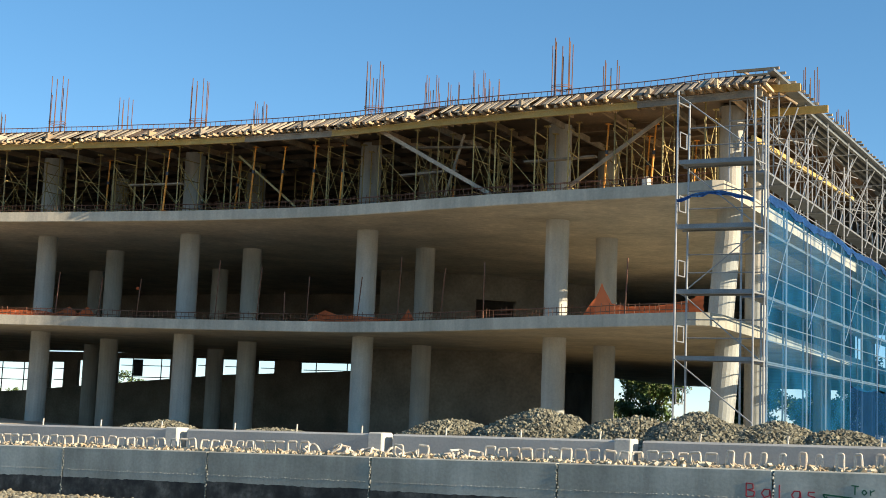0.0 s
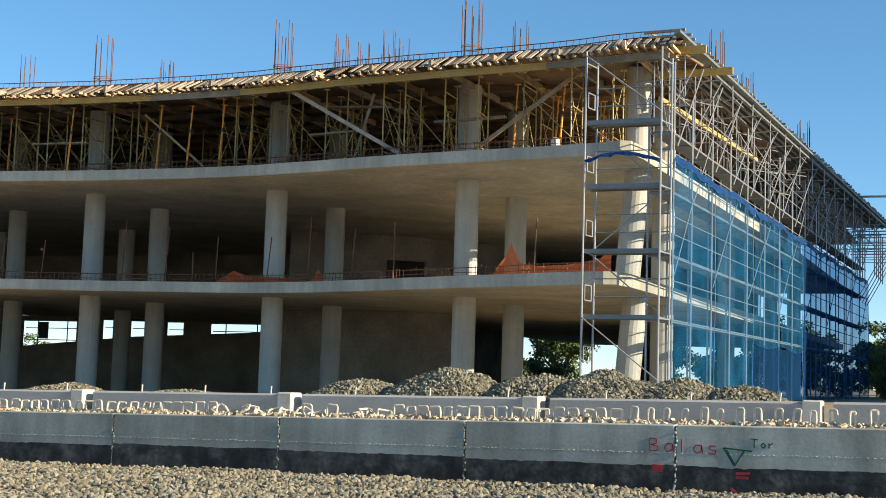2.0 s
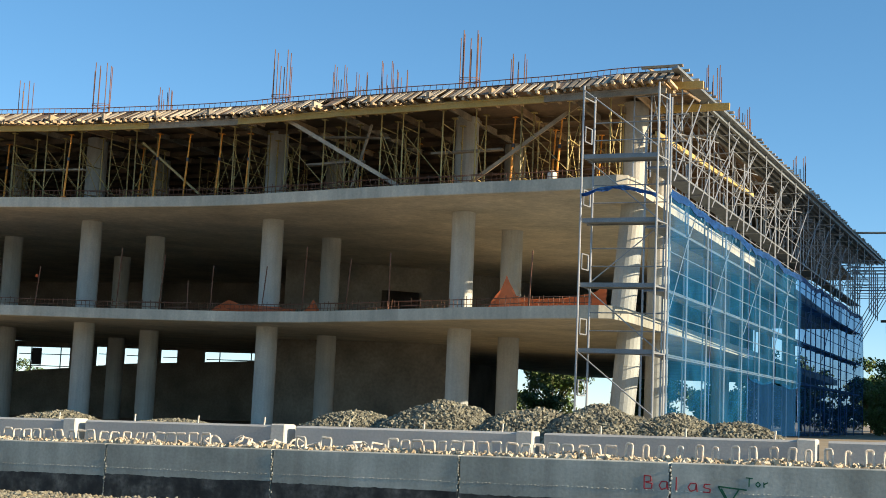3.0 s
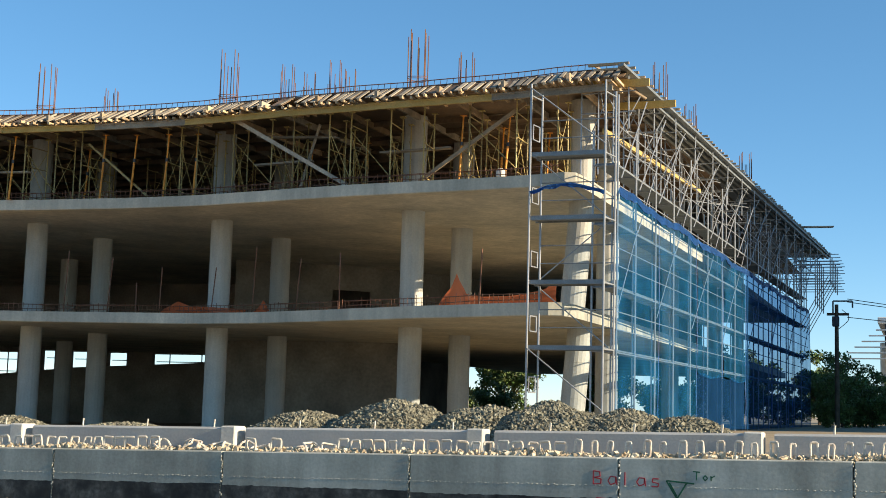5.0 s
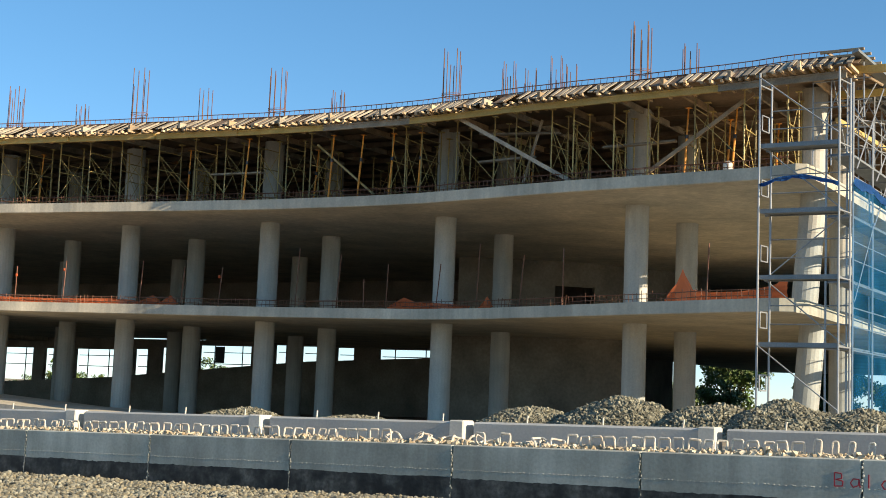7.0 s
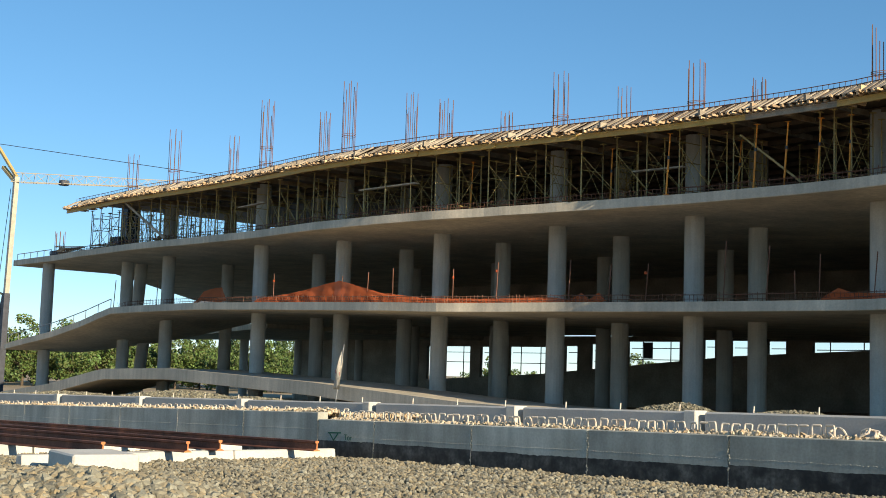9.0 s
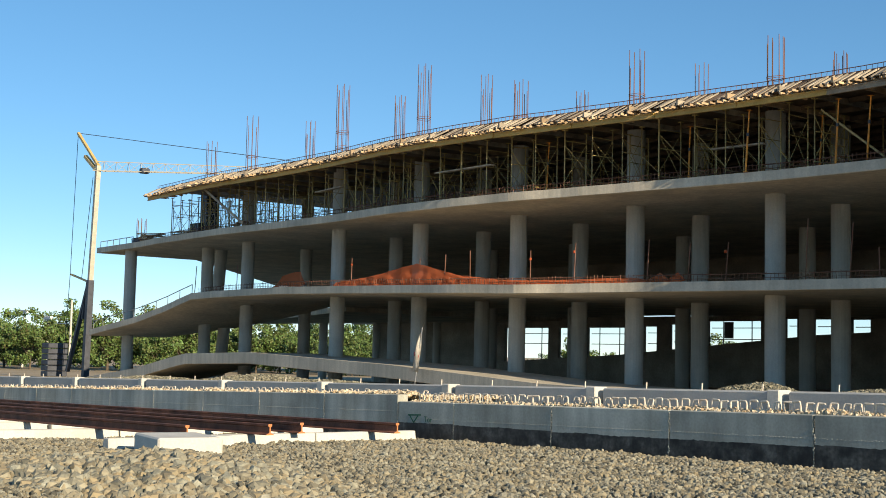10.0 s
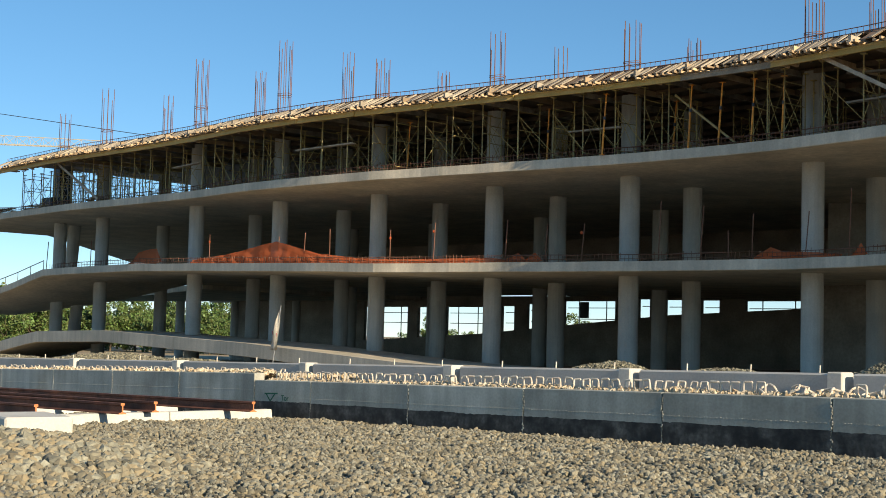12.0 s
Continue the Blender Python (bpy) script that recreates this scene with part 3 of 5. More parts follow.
for length in (1.15, 1.3, 1.5):
    b = bar((0, 0, 0), (0, length, 0), 0.08, 0.08)
    me = bpy.data.meshes.new("joist")
    b.to_mesh(me)
    b.free()
    me.materials.append(TIMBER)
    joist_me.append(me)
rng = random.Random(4)
x = -8.1
while x > LEFT_END:
    # a raking edge board with the horizontal joist under its foot
    y = brim(x) + 0.35 + rng.uniform(-0.05, 0.05)
    if rng.random() < 0.9:
        shared("sloping_board", rng.choice(board_me[:2] if x > -24 else board_me), formwork, pose(x, y, 11.47 + rng.uniform(-0.01, 0.02), rng.uniform(-1.0, 1.0), 0, rng.gauss(0, 1.5)))
    if rng.random() < 0.95:
        shared("joist", rng.choice(joist_me), formwork, pose(x + rng.uniform(0.05, 0.12), y - 1.02 + rng.gauss(0, 0.07), 10.93 + rng.uniform(-0.02, 0.02), 0, 0, rng.gauss(0, 2.5)))
    if rng.random() < 0.05:
        shared("joist", joist_me[2], formwork, pose(x - 0.1, y - 1.1, 10.99, rng.uniform(-6, 3), 0, rng.uniform(-18, 18)))
    x -= rng.uniform(0.25, 0.31)
# brim boards above the joists, darker and broken by gaps
x = -8.1
while x > LEFT_END:
    if rng.random() < 0.75:
        bm = bar((0, 0.42, 11.40), (0, -0.42, 10.97), rng.uniform(0.4, 0.56), 0.02)
        part("brim_board", bm, PLY, formwork).matrix_basis = pose(x, brim(x), 0.06)
    x -= 0.55
# yellow main beams under the joists, in lengths, and secondary beams inside
x = -8.4
while x > LEFT_END + 3:
    x2 = x - rng.uniform(3.3, 4.1)
    z = 10.78
    mat = BEAM if x < -25 or rng.random() < 0.3 else GREYWOOD
    for dy, zz in ((-0.28, z), (0.9, 11.12)):
        bm = bmesh.new()
        a, b = Vector((x + 0.2, brim(x) + dy, zz)), Vector((x2 - 0.2, brim(x2) + dy, zz))
        bar(a, b, 0.05, 0.20, bm), bar(a + Vector((0, 0, 0.08)), b + Vector((0, 0, 0.08)), 0.10, 0.05, bm), bar(a - Vector((0, 0, 0.08)), b - Vector((0, 0, 0.08)), 0.10, 0.05, bm)
        part("main_beam", bm, mat, formwork)
    x = x2
for k in range(30):
    x = -9.5 - 2.15 * k
    part("cross_beam", bar((x, brim(x) - 0.5, 11.13), (x, brim(x) + 9.0, 11.33), 0.10, 0.20), GREYWOOD if k % 2 else TIMBER, formwork)
for k in range(12):
    y = 42.0 + 1.6 * k
    part("cross_beam", bar((-8.6, y, 11.28), (-60.0, y, 11.28), 0.10, 0.18), PLY, formwork)
# gable brim joists
for k in range(86):
    y = 36.6 + 0.56 * k
    xx = -7.76 + (y - 36) * 0.0558
    part("joist", bar((xx - 1.2, y, 11.43), (xx + rng.uniform(-0.02, 0.10), y + rng.uniform(-0.06, 0.06), 11.43), 0.09, 0.07), TIMBER if k < 30 else GREYWOOD, formwork)
for q in (0.0, 0.28, 0.56, 0.84):
    part("edge_beam", bar((-7.80 - q, 40.6, 11.22), (-5.25 - q, 84.4, 11.22), 0.12, 0.16), DECK, formwork, "long grey steel edge beam")
for y, x0, x1, z in ((37.3, -9.4, -7.25, 11.02), (40.0, -9.3, -6.95, 10.98)):
    part("main_beam", bar((x0, y, z), (x1, y, z), 0.12, 0.22), BEAM, formwork, "bright yellow timber beam")
part("main_beam", bar((-9.0, 39.0, 10.0), (-8.1, 52.0, 10.2), 0.10, 0.14), CRANEY, formwork, "bright yellow beam beside the gable")
part("loose_board", bar((-8.9, 37.2, 11.6), (-7.4, 37.6, 10.6), 0.12, 0.05), TIMBER, formwork)
part("loose_board", bar((-6.6, 73.0, 11.60), (-4.3, 74.0, 11.72), 0.3, 0.08), GREYWOOD, formwork)

# low reinforcement mesh along the roof's edge
bm = bmesh.new()
pts = [(x, brim(x) + 0.30, 11.57) for x in np.arange(-8.0, LEFT_END, -1.0)]
for dz in (0.04, 0.21):
    string([(a, b, c + dz) for a, b, c in pts], 0.016, bm, 4)
for x in np.arange(-8.0, LEFT_END, -0.22):
    tube((x, brim(x) + 0.30, 11.52), (x + 0.03, brim(x) + 0.30, 11.80), 0.010, bm, 3)
tagged(mesh_ob("edge_mesh", bm, REBAR), "low rusty steel mesh along the roof formwork edge", "reinforcement", kind="stuff")

# starter bars along the two slab edges
for zf, ef, x_end, name in ((lambda x: Z1 + lerp(LIFT1, x), edge1, -69.0, "lower"), (lambda x: Z2, edge, -82.0, "upper")):
    bm = bmesh.new()
    rng = random.Random(8)
    for x in np.arange(-9.9, x_end, -0.17):
        h = rng.uniform(0.24, 0.36)
        y = ef(x) + 0.18
        tube((x, y, zf(x) - 0.05), (x + rng.uniform(-0.04, 0.04), y + rng.uniform(-0.05, 0.05), zf(x) + h), 0.011, bm, 3)
    for dz, dy in ((0.10, 0.18), (0.26, 0.18), (0.28, 0.32)):
        string([(x, ef(x) + dy, zf(x) + dz + rng.uniform(-0.02, 0.02)) for x in np.arange(-9.9, x_end, -1.1)], 0.011, bm, 4)
    tagged(mesh_ob("starter_bars", bm, REBAR), f"row of rusty starter bars along the {name} slab edge", "reinforcement", kind="stuff")


def column_rebar(x, y, z0, z1, r=0.34, seed=0):
    """Upright bars of a column to come, tied with hoops."""
    rng = random.Random(seed)
    t = thing("column_rebar", "bundle of rusty upright bars tied with hoops", "reinforcement", (x, y, z0), "column bars above the roof")
    n = 8
    for k in range(n):
        a = 2 * math.pi * k / n + 0.3
        h = (z1 - z0) * (1.0 if k % 2 else rng.uniform(0.78, 0.97))
        part("bar", tube((r * math.cos(a), r * math.sin(a), -0.15), (r * math.cos(a) + rng.uniform(-0.03, 0.03), r * math.sin(a), h), 0.018, n=5), REBAR, t)
    for k, z in enumerate((0.55, 0.62, 1.0, 1.05)):
        z = z * (z1 - z0) / 2.4
        string_pts = [((r + 0.02) * math.cos(2 * math.pi * j / 14), (r + 0.02) * math.sin(2 * math.pi * j / 14), z + 0.02 * math.sin(j)) for j in range(15)]
        part("hoop", string(string_pts, 0.012), REBAR, t)
    return t


heads = [(*c, z) for c, z in zip(FRONT_COLUMNS, (14.5, 14.6, 14.5, 15.0, 14.6, 16.4, 16.1, 16.0))] + [(-76.7, 40.9, 15.2)]
for i, (x, y, z) in enumerate(heads):
    column_rebar(x, y, 11.5, z, seed=i)
for i, ((x, y), z) in enumerate(zip(ROW_2, (14.9, 15.4, 14.6, 15.2, 14.8, 16.7, 16.4, 16.6))):
    column_rebar(x, y, 11.5, z, 0.30, seed=20 + i)
for i, (x, y, z) in enumerate(((-8.9, 48.0, 14.6), (-8.9, 55.0, 14.6), (-7.9, 66.0, 14.6), (-25.5, 52.0, 16.3), (-24.5, 52.5, 16.9), (-23.5, 52.0, 16.3))):
    column_rebar(x, y, 11.5, z, 0.30, seed=40 + i)
column_rebar(-82.6, 38.9, 8.5, 10.3, 0.32, seed=60)
for x, y, z0, z1 in ((-76.7, 40.9, 8.5, 12.3), (-82.6, 38.9, 8.5, 8.95)):
    tagged(mesh_ob("column_form", box(x - 0.45, x + 0.45, y - 0.45, y + 0.45, z0, z1, bevel=0.02), DARKSTEEL), "dark steel form round a column stub", "formwork")


def shoring_frame(at, rz, h, mat, label):
    t = thing("shoring_frame", label, "shoring", at, "shoring under the roof formwork", rz=rz)
    w = 1.2
    for x in (0, w):
        part("post", tube((x, 0, 0.0), (x, 0, h), 0.026, n=6), mat, t)
    for z in (0.25, 1.35, 2.1):
        part("ledger", tube((0, 0, z), (w, 0, z), 0.02, n=5), mat, t)
    part("brace", tube((0, 0.04, 0.3), (w, 0.04, 2.0), 0.014, n=4), mat, t)
    part("brace", tube((w, 0.05, 0.3), (0, 0.05, 2.0), 0.014, n=4), mat, t)
    part("base_plate", box(-0.08, 0.08, -0.08, 0.08, 0, 0.012), mat, t)
    part("base_plate", box(w - 0.08, w + 0.08, -0.08, 0.08, 0, 0.012), mat, t)
    for x in (0, w):
        part("head", box(x - 0.09, x + 0.09, -0.09, 0.09, h, h + 0.03), mat, t)
    return t


yel = shoring_frame((-10.0, edge(-10.0) + 0.55, Z2), 90, 2.52, YELLOW, "yellow steel shoring frame with cross braces")
rng = random.Random(11)
front_posts = [-10.0, -11.4, -13.0, -14.55, -15.8, -17.25, -18.05, -19.45, -20.4, -22.0, -23.6, -24.2, -24.8, -28.3, -29.4, -30.6]
x = -32.0
while x > -76.0:
    front_posts.append(x)
    x -= rng.uniform(1.2, 1.75)
for row, dy in enumerate((0.55, 3.0, 5.6, 8.4)):
    for k, x in enumerate(front_posts):
        if (row or k) and not (row and k % 2 == row % 2):
            copy_thing(yel, pose(x - 0.25 * row, edge(x) + dy + rng.uniform(-0.1, 0.1), Z2, 0, 0, 90 + rng.uniform(-5, 5)))
    for a, b in zip(front_posts, front_posts[1:]):
        if row < 2 and rng.random() < 0.55 and a - b < 2:
            y = edge(a) + dy
            tagged(mesh_ob("cross_brace", tube((a, y, Z2 + 0.35), (b, edge(b) + dy, Z2 + 1.9), 0.013, n=4), YELLOW), "thin yellow brace between shoring frames", "brace", "braces between shoring frames")


def prop(at, h, mat, lean=0.0):
    t = thing("steel_prop", "orange adjustable steel prop with a collar", "prop", at, "orange props under the roof formwork")
    part("outer_tube", tube((0, 0, 0), (lean * 0.6, 0, h * 0.6), 0.036, n=8), mat, t)
    part("inner_tube", tube((lean * 0.6, 0, h * 0.6), (lean, 0, h), 0.028, n=8), mat, t)
    part("collar", tube((lean * 0.6, 0, h * 0.58), (lean * 0.6, 0, h * 0.63), 0.055, n=8), DARKSTEEL, t)
    part("base_plate", box(-0.08, 0.08, -0.08, 0.08, 0, 0.012), mat, t)
    part("head_plate", box(lean - 0.09, lean + 0.09, -0.09, 0.09, h, h + 0.012), mat, t)
    return t


first = prop((-27.2, 38.95, Z2), 2.3, ORANGE, 0.14)
for x, y in ((-26.1, 39.2), (-24.85, 39.35), (-23.75, 39.55), (-30.7, 38.4), (-12.2, 39.3), (-12.9, 41.0), (-11.6, 42.0), (-21.0, 43.0), (-13.6, 38.9), (-29.5, 41.2), (-18.4, 42.3), (-34.5, 39.6), (-41.5, 38.4)):
    copy_thing(first, pose(x, y, Z2, 0, rng.uniform(-1, 1), rng.uniform(-20, 20)))

for a, b, w, mat in (((-22.0, 38.2, 11.14), (-17.5, 38.45, 8.60), 0.13, GREYWOOD), ((-11.3, 38.0, 10.9), (-14.9, 38.3, 8.60), 0.12, TIMBER), ((-28.2, 39.3, 10.6), (-25.6, 39.3, 8.6), 0.07, YELLOW),
                     ((-69.0, 36.3, 10.9), (-64.5, 36.4, 8.6), 0.13, GREYWOOD), ((-19.0, 39.4, 10.9), (-20.2, 40.3, 8.6), 0.1, GREYWOOD)):
    a, b = Vector(a) + Vector((0.17, 0, 0)), Vector(b) + Vector((0.17, 0, 0))
    tagged(mesh_ob("raking_plank", bar(a, b, 0.06, w), mat), "long plank leaning between slab and formwork", "plank")
for a, b in (((-33.2, 39.5, 9.74), (-30.7, 39.5, 9.70)), ((-21.3, 39.6, 10.61), (-18.2, 39.6, 10.44)), ((-21.2, 39.4, 9.57), (-19.1, 39.5, 9.67)), ((-16.6, 39.5, 9.84), (-14.1, 39.5, 9.91)), ((-58.0, 37.2, 9.9), (-55.6, 37.2, 10.0)), ((-47.5, 37.0, 9.9), (-43.5, 37.0, 9.9))):
    tagged(mesh_ob("staging_plank", bar(a, b, 0.24, 0.06), GREYWOOD), "grey plank laid across shoring frames", "plank")
# bundles left on the far end of the upper slab
rng = random.Random(2)
for i, (x, y) in enumerate(((-75.0, 38.3), (-67.5, 37.8), (-79.0, 37.9))):
    t = thing("timber_stack", "loose heap of sawn timber on the slab", "timber stack", (x, y, Z2), rz=rng.uniform(-20, 20))
    for k in range(9):
        part("board", bar((-1.0, rng.uniform(-0.4, 0.4), 0.06 + 0.05 * k), (1.0, rng.uniform(-0.4, 0.4), 0.06 + 0.05 * k + rng.uniform(-0.02, 0.05)), 0.12, 0.05), TIMBER, t)
tagged(mesh_ob("site_bin", box(-75.6, -74.3, 38.9, 39.9, Z2, Z2 + 1.0, bevel=0.04), DARKSTEEL), "dark steel bin on the upper slab", "bin")
tagged(mesh_ob("white_sack", box(-12.0, -11.72, 37.75, 37.95, Z2 + 0.0, Z2 + 0.34, bevel=0.08), CLOTH), "small white sack at the slab edge", "sack")

# end frames of bare steel at the far end
for k in range(6):
    t = shoring_frame((LEFT_END + 1.6 * k + 1.3, 38.2 + 0.3 * k, Z2), 180, 2.4, GALV, "grey steel shoring frame at the open end")
    copy_thing(t, pose(LEFT_END + 1.6 * k + 1.2, 40.6, Z2, 0, 0, 180))

# ---- thin poles and orange netting on the lower slab ----
poles = [(-38.8, 6.2), (-35.4, 6.2), (-33.7, 6.0), (-32.2, 6.0), (-29.1, 6.75), (-27.4, 6.5), (-26.3, 5.6), (-25.4, 6.15), (-23.4, 6.15), (-21.6, 6.8), (-19.6, 6.3), (-17.7, 6.4), (-12.2, 6.2), (-53.6, 6.2), (-48.1, 5.9), (-46.2, 6.0), (-44.4, 6.1), (-40.8, 5.95), (-65.0, 6.3), (-70.0, 6.4)]
rng = random.Random(5)
for i, (x, z) in enumerate(poles):
    y = edge1(x) + 0.45
    base = Z1 + lerp(LIFT1, x) - 0.02
    t = tagged(mesh_ob("edge_pole", tube((0, 0, 0), (rng.uniform(-0.03, 0.16), 0, z - base), 0.022, n=6), REBAR), "thin rusty pole standing at the slab edge", "pole", "poles along the slab edge")
    x += 0.15
    t.matrix_basis = pose(x, y, base)
    if i in (3, 13, 17, 0):
        k = tagged(mesh_ob("plastic_tape", box(-0.05, 0.06, -0.05, 0.04, z - base - 0.42, z - base - 0.30, bevel=0.03), ORANGENET), "scrap of orange tape tied to a pole", "tape")
        k.matrix_basis = pose(x, y, base)


def net_strip(name, label, top, y_of, z_of, mat, seed=0, puff=0.25):
    """Fabric hung in folds between a wavy upper line and the slab."""
    bm = bmesh.new()
    n = 8
    cols = []
    for (x0, h0), (x1, h1) in zip(top, top[1:]):
        m = max(3, int(abs(x1 - x0) / 0.18))
        for k in range(m):
            f = k / m
            cols.append((x0 + (x1 - x0) * f, h0 + (h1 - h0) * f))
    cols.append(top[-1])
    grid = []
    for x, h in cols:
        line = []
        for k in range(n + 1):
            f = k / n
            w = puff * (f - 0.3) * 0.8 + 0.10 * noise.noise((x * 1.7, f * 2.5, seed)) + 0.05 * noise.noise((x * 6, f * 5, seed))
            line.append(bm.verts.new((x + 0.05 * noise.noise((x * 3, f * 4, seed + 9)), y_of(x) + w, z_of(x) + 0.015 + h * (1 - (1 - f)) + 0.03 * noise.noise((x * 4, f, seed + 5)) * f)))
        grid.append(line)
    for a, b in zip(grid, grid[1:]):
        for k in range(n):
            bm.faces.new((a[k], b[k], b[k + 1], a[k + 1]))
    return tagged(mesh_ob(name, bm, mat, smooth=True), label, "safety net")


z1f = lambda x: Z1 + lerp(LIFT1, x)
net_strip("orange_net", "orange safety net sagging in a tent shape at the slab edge", [(-34.2, 0.05), (-34.7, 0.38), (-35.3, 0.12), (-36.0, 0.22), (-39.2, 0.18), (-42.4, 0.22), (-45.0, 0.42), (-48.0, 1.0), (-49.3, 0.82), (-52.1, 0.42), (-54.8, 0.18)], lambda x: edge1(x) + 0.3, z1f, ORANGENET, 1)
net_strip("orange_net", "crumpled orange safety net bundled on the slab", [(-58.4, 0.15), (-58.9, 0.85), (-59.8, 0.8), (-60.8, 0.65), (-61.2, 0.1)], lambda x: edge1(x) + 0.6, z1f, ORANGENET, 2, 0.6)
net_strip("orange_net", "low crumpled orange net along the slab edge", [(-21.6, 0.08), (-22.8, 0.2), (-24.0, 0.25), (-24.5, 0.42), (-25.0, 0.15)], lambda x: edge1(x) + 0.2, z1f, ORANGENET, 3)
net_strip("orange_net", "small orange net scrap on the starter bars", [(-20.6, 0.05), (-20.9, 0.42), (-21.2, 0.08)], lambda x: edge1(x) + 0.2, z1f, ORANGENET, 4)
net_strip("orange_net", "small orange net scrap on the starter bars", [(-33.6, 0.05), (-33.9, 0.38), (-34.3, 0.06)], lambda x: edge1(x) + 0.2, z1f, ORANGENET, 6)
net_strip("orange_net", "orange safety net hung up in a steep peak near the corner", [(-9.75, 0.75), (-10.3, 0.45), (-11.1, 0.33), (-12.3, 0.33), (-12.9, 0.45), (-13.25, 1.1), (-13.5, 0.65), (-13.9, 0.1)], lambda x: edge1(x) + 1.3, z1f, ORANGENET, 5)

# ---- heaps of crushed stone behind the kerb ----
rng_np = np.random.default_rng(3)


def heap(x, y, w, top, depth, seed):
    base = yard_z(x, y)
    h = top - base
    bm = bmesh.new()
    n, m = 40, 22
    def z_of(u, v):
        r = math.hypot(u, v)
        k = max(0.0, 1 - r) ** 0.85 * (1 - 0.18 * max(0, 1 - 2.2 * r))
        return h * k * (1 + 0.18 * noise.noise((u * 2.1 + seed, v * 2.1, seed))) - 0.04
    grid = [[bm.verts.new((x + (2 * i / n - 1) * w, y + (2 * j / m - 1) * depth, base + z_of(2 * i / n - 1, 2 * j / m - 1) + 0.05 * noise.noise((i * 0.9, j * 0.9, seed)))) for i in range(n + 1)] for j in range(m + 1)]
    for a, b in zip(grid, grid[1:]):
        for i in range(n):
            bm.faces.new((a[i], a[i + 1], b[i + 1], b[i]))
    t = tagged(mesh_ob("stone_heap", bm, HEAP), "heap of grey crushed stone behind the kerb", "stone heap", "stone heaps")
    cnt = int((2300 if x > -40 else 700) * w * depth)
    u, v = rng_np.uniform(-1, 1, (2, cnt))
    keep = np.hypot(u, v) < 1.0
    u, v = u[keep], v[keep]
    zz = np.array([z_of(a, b) for a, b in zip(u, v)])
    c = np.stack([x + u * w, y + v * depth, base + zz + rng_np.uniform(-0.02, 0.05, len(u))], 1)
    s = scatter_stones("crushed_stone", c, rng_np.uniform(0.025, 0.07, len(u)) * (1.0 if x > -40 else 1.7), HEAP, rng_np)
    s.parent = t
    tagged(s, kind="stuff")


for i, (x, w, top, d, y) in enumerate(((-23.5, 1.7, 1.0, 1.5, 30), (-19.7, 1.7, 0.92, 1.5, 30), (-14.3, 1.7, 1.46, 1.7, 30), (-11.85, 2.0, 1.84, 1.9, 30), (-9.6, 1.7, 1.74, 1.8, 30), (-7.85, 1.9, 1.86, 2.0, 30),
                                       (-6.3, 1.7, 1.66, 1.7, 30), (-4.8, 1.5, 1.52, 1.5, 30), (-70.0, 4.5, -0.25, 3, 30), (-61.0, 5.0, 0.10, 3, 30), (-50.6, 4.6, 0.50, 3, 30), (-46.0, 3.6, 0.34, 2.5, 30.5))):
    heap(x, y, w, top, d, i * 3.7)

# ---- rebar loops and chippings on top of the platform wall ----
rng = random.Random(21)


def loop_mesh(w, h, bend):
    p = [(-w / 2, 0, -0.12), (-w / 2, bend * 0.4, h * 0.75), (-w / 2 + 0.004, bend * 0.8, h * 0.97), (-w / 2 + 0.02, bend, h), (w / 2 - 0.02, bend, h), (w / 2 - 0.004, bend * 0.8, h * 0.97), (w / 2, bend * 0.4, h * 0.75), (w / 2, 0, -0.12)]
    bm = string(p, 0.017, n=6)
    me = bpy.data.meshes.new("rebar_loop")
    bm.to_mesh(me)
    bm.free()
    me.materials.append(LOOP)
    return me


upright = [loop_mesh(0.15, 0.22, 0.0), loop_mesh(0.13, 0.20, 0.03), loop_mesh(0.16, 0.21, -0.02)]
narrow = [loop_mesh(0.09, 0.25, 0.0), loop_mesh(0.07, 0.23, 0.02)]
bent = [loop_mesh(0.2, 0.16, 0.2), loop_mesh(0.22, 0.12, 0.24)]
x = 3.0
while x > -22.9:
    flat = -11.0 < x < -7.8 and rng.random() < 0.7
    me = rng.choice(bent if flat else upright if x < -4.2 else narrow)
    ob = new("rebar_loop", me)
    ob.matrix_basis = pose(x, 17.42 + rng.uniform(-0.03, 0.03), wall_z(x) - 0.03, rng.uniform(-6, 6), rng.uniform(-40, 40) if flat else rng.uniform(-5, 5), rng.uniform(-12, 12) if not flat else rng.uniform(-70, 70))
    tagged(ob, "pale dusty steel loop bent over" if flat else "pale dusty steel loop standing in the wall top", "rebar loop", "rebar loops on the wall")
    x -= rng.uniform(0.185, 0.235) if x < -4.2 else rng.uniform(0.19, 0.27)
x = -23.3
while x > -52.0:
    ob = new("rebar_loop", rng.choice(upright[:2]))
    ob.matrix_basis = pose(x, 17.9 + rng.uniform(-0.05, 0.05), wall_z(x) - 0.12, rng.uniform(-8, 8), rng.uniform(-6, 6), rng.uniform(-15, 15))
    tagged(ob, "pale dusty steel loop standing in the wall top", "rebar loop", "rebar loops on the wall")
    x -= rng.uniform(0.26, 0.36)
n = 42000
cx = np.concatenate([rng_np.uniform(-26, 4, n), rng_np.uniform(-80, -26, n // 4)])
cy = 17.31 + 2.66 * rng_np.random(len(cx)) ** 1.3
cz = np.array([wall_z(a) for a in cx]) - 0.14 + rng_np.uniform(0.0, 0.06, len(cx)) + np.array([0.07 * max(0.0, noise.noise((a * 1.1, b * 0.9, 2.0))) for a, b in zip(cx, cy)]) + 0.11 * np.exp(-((cy - 17.5) / 0.3) ** 2)
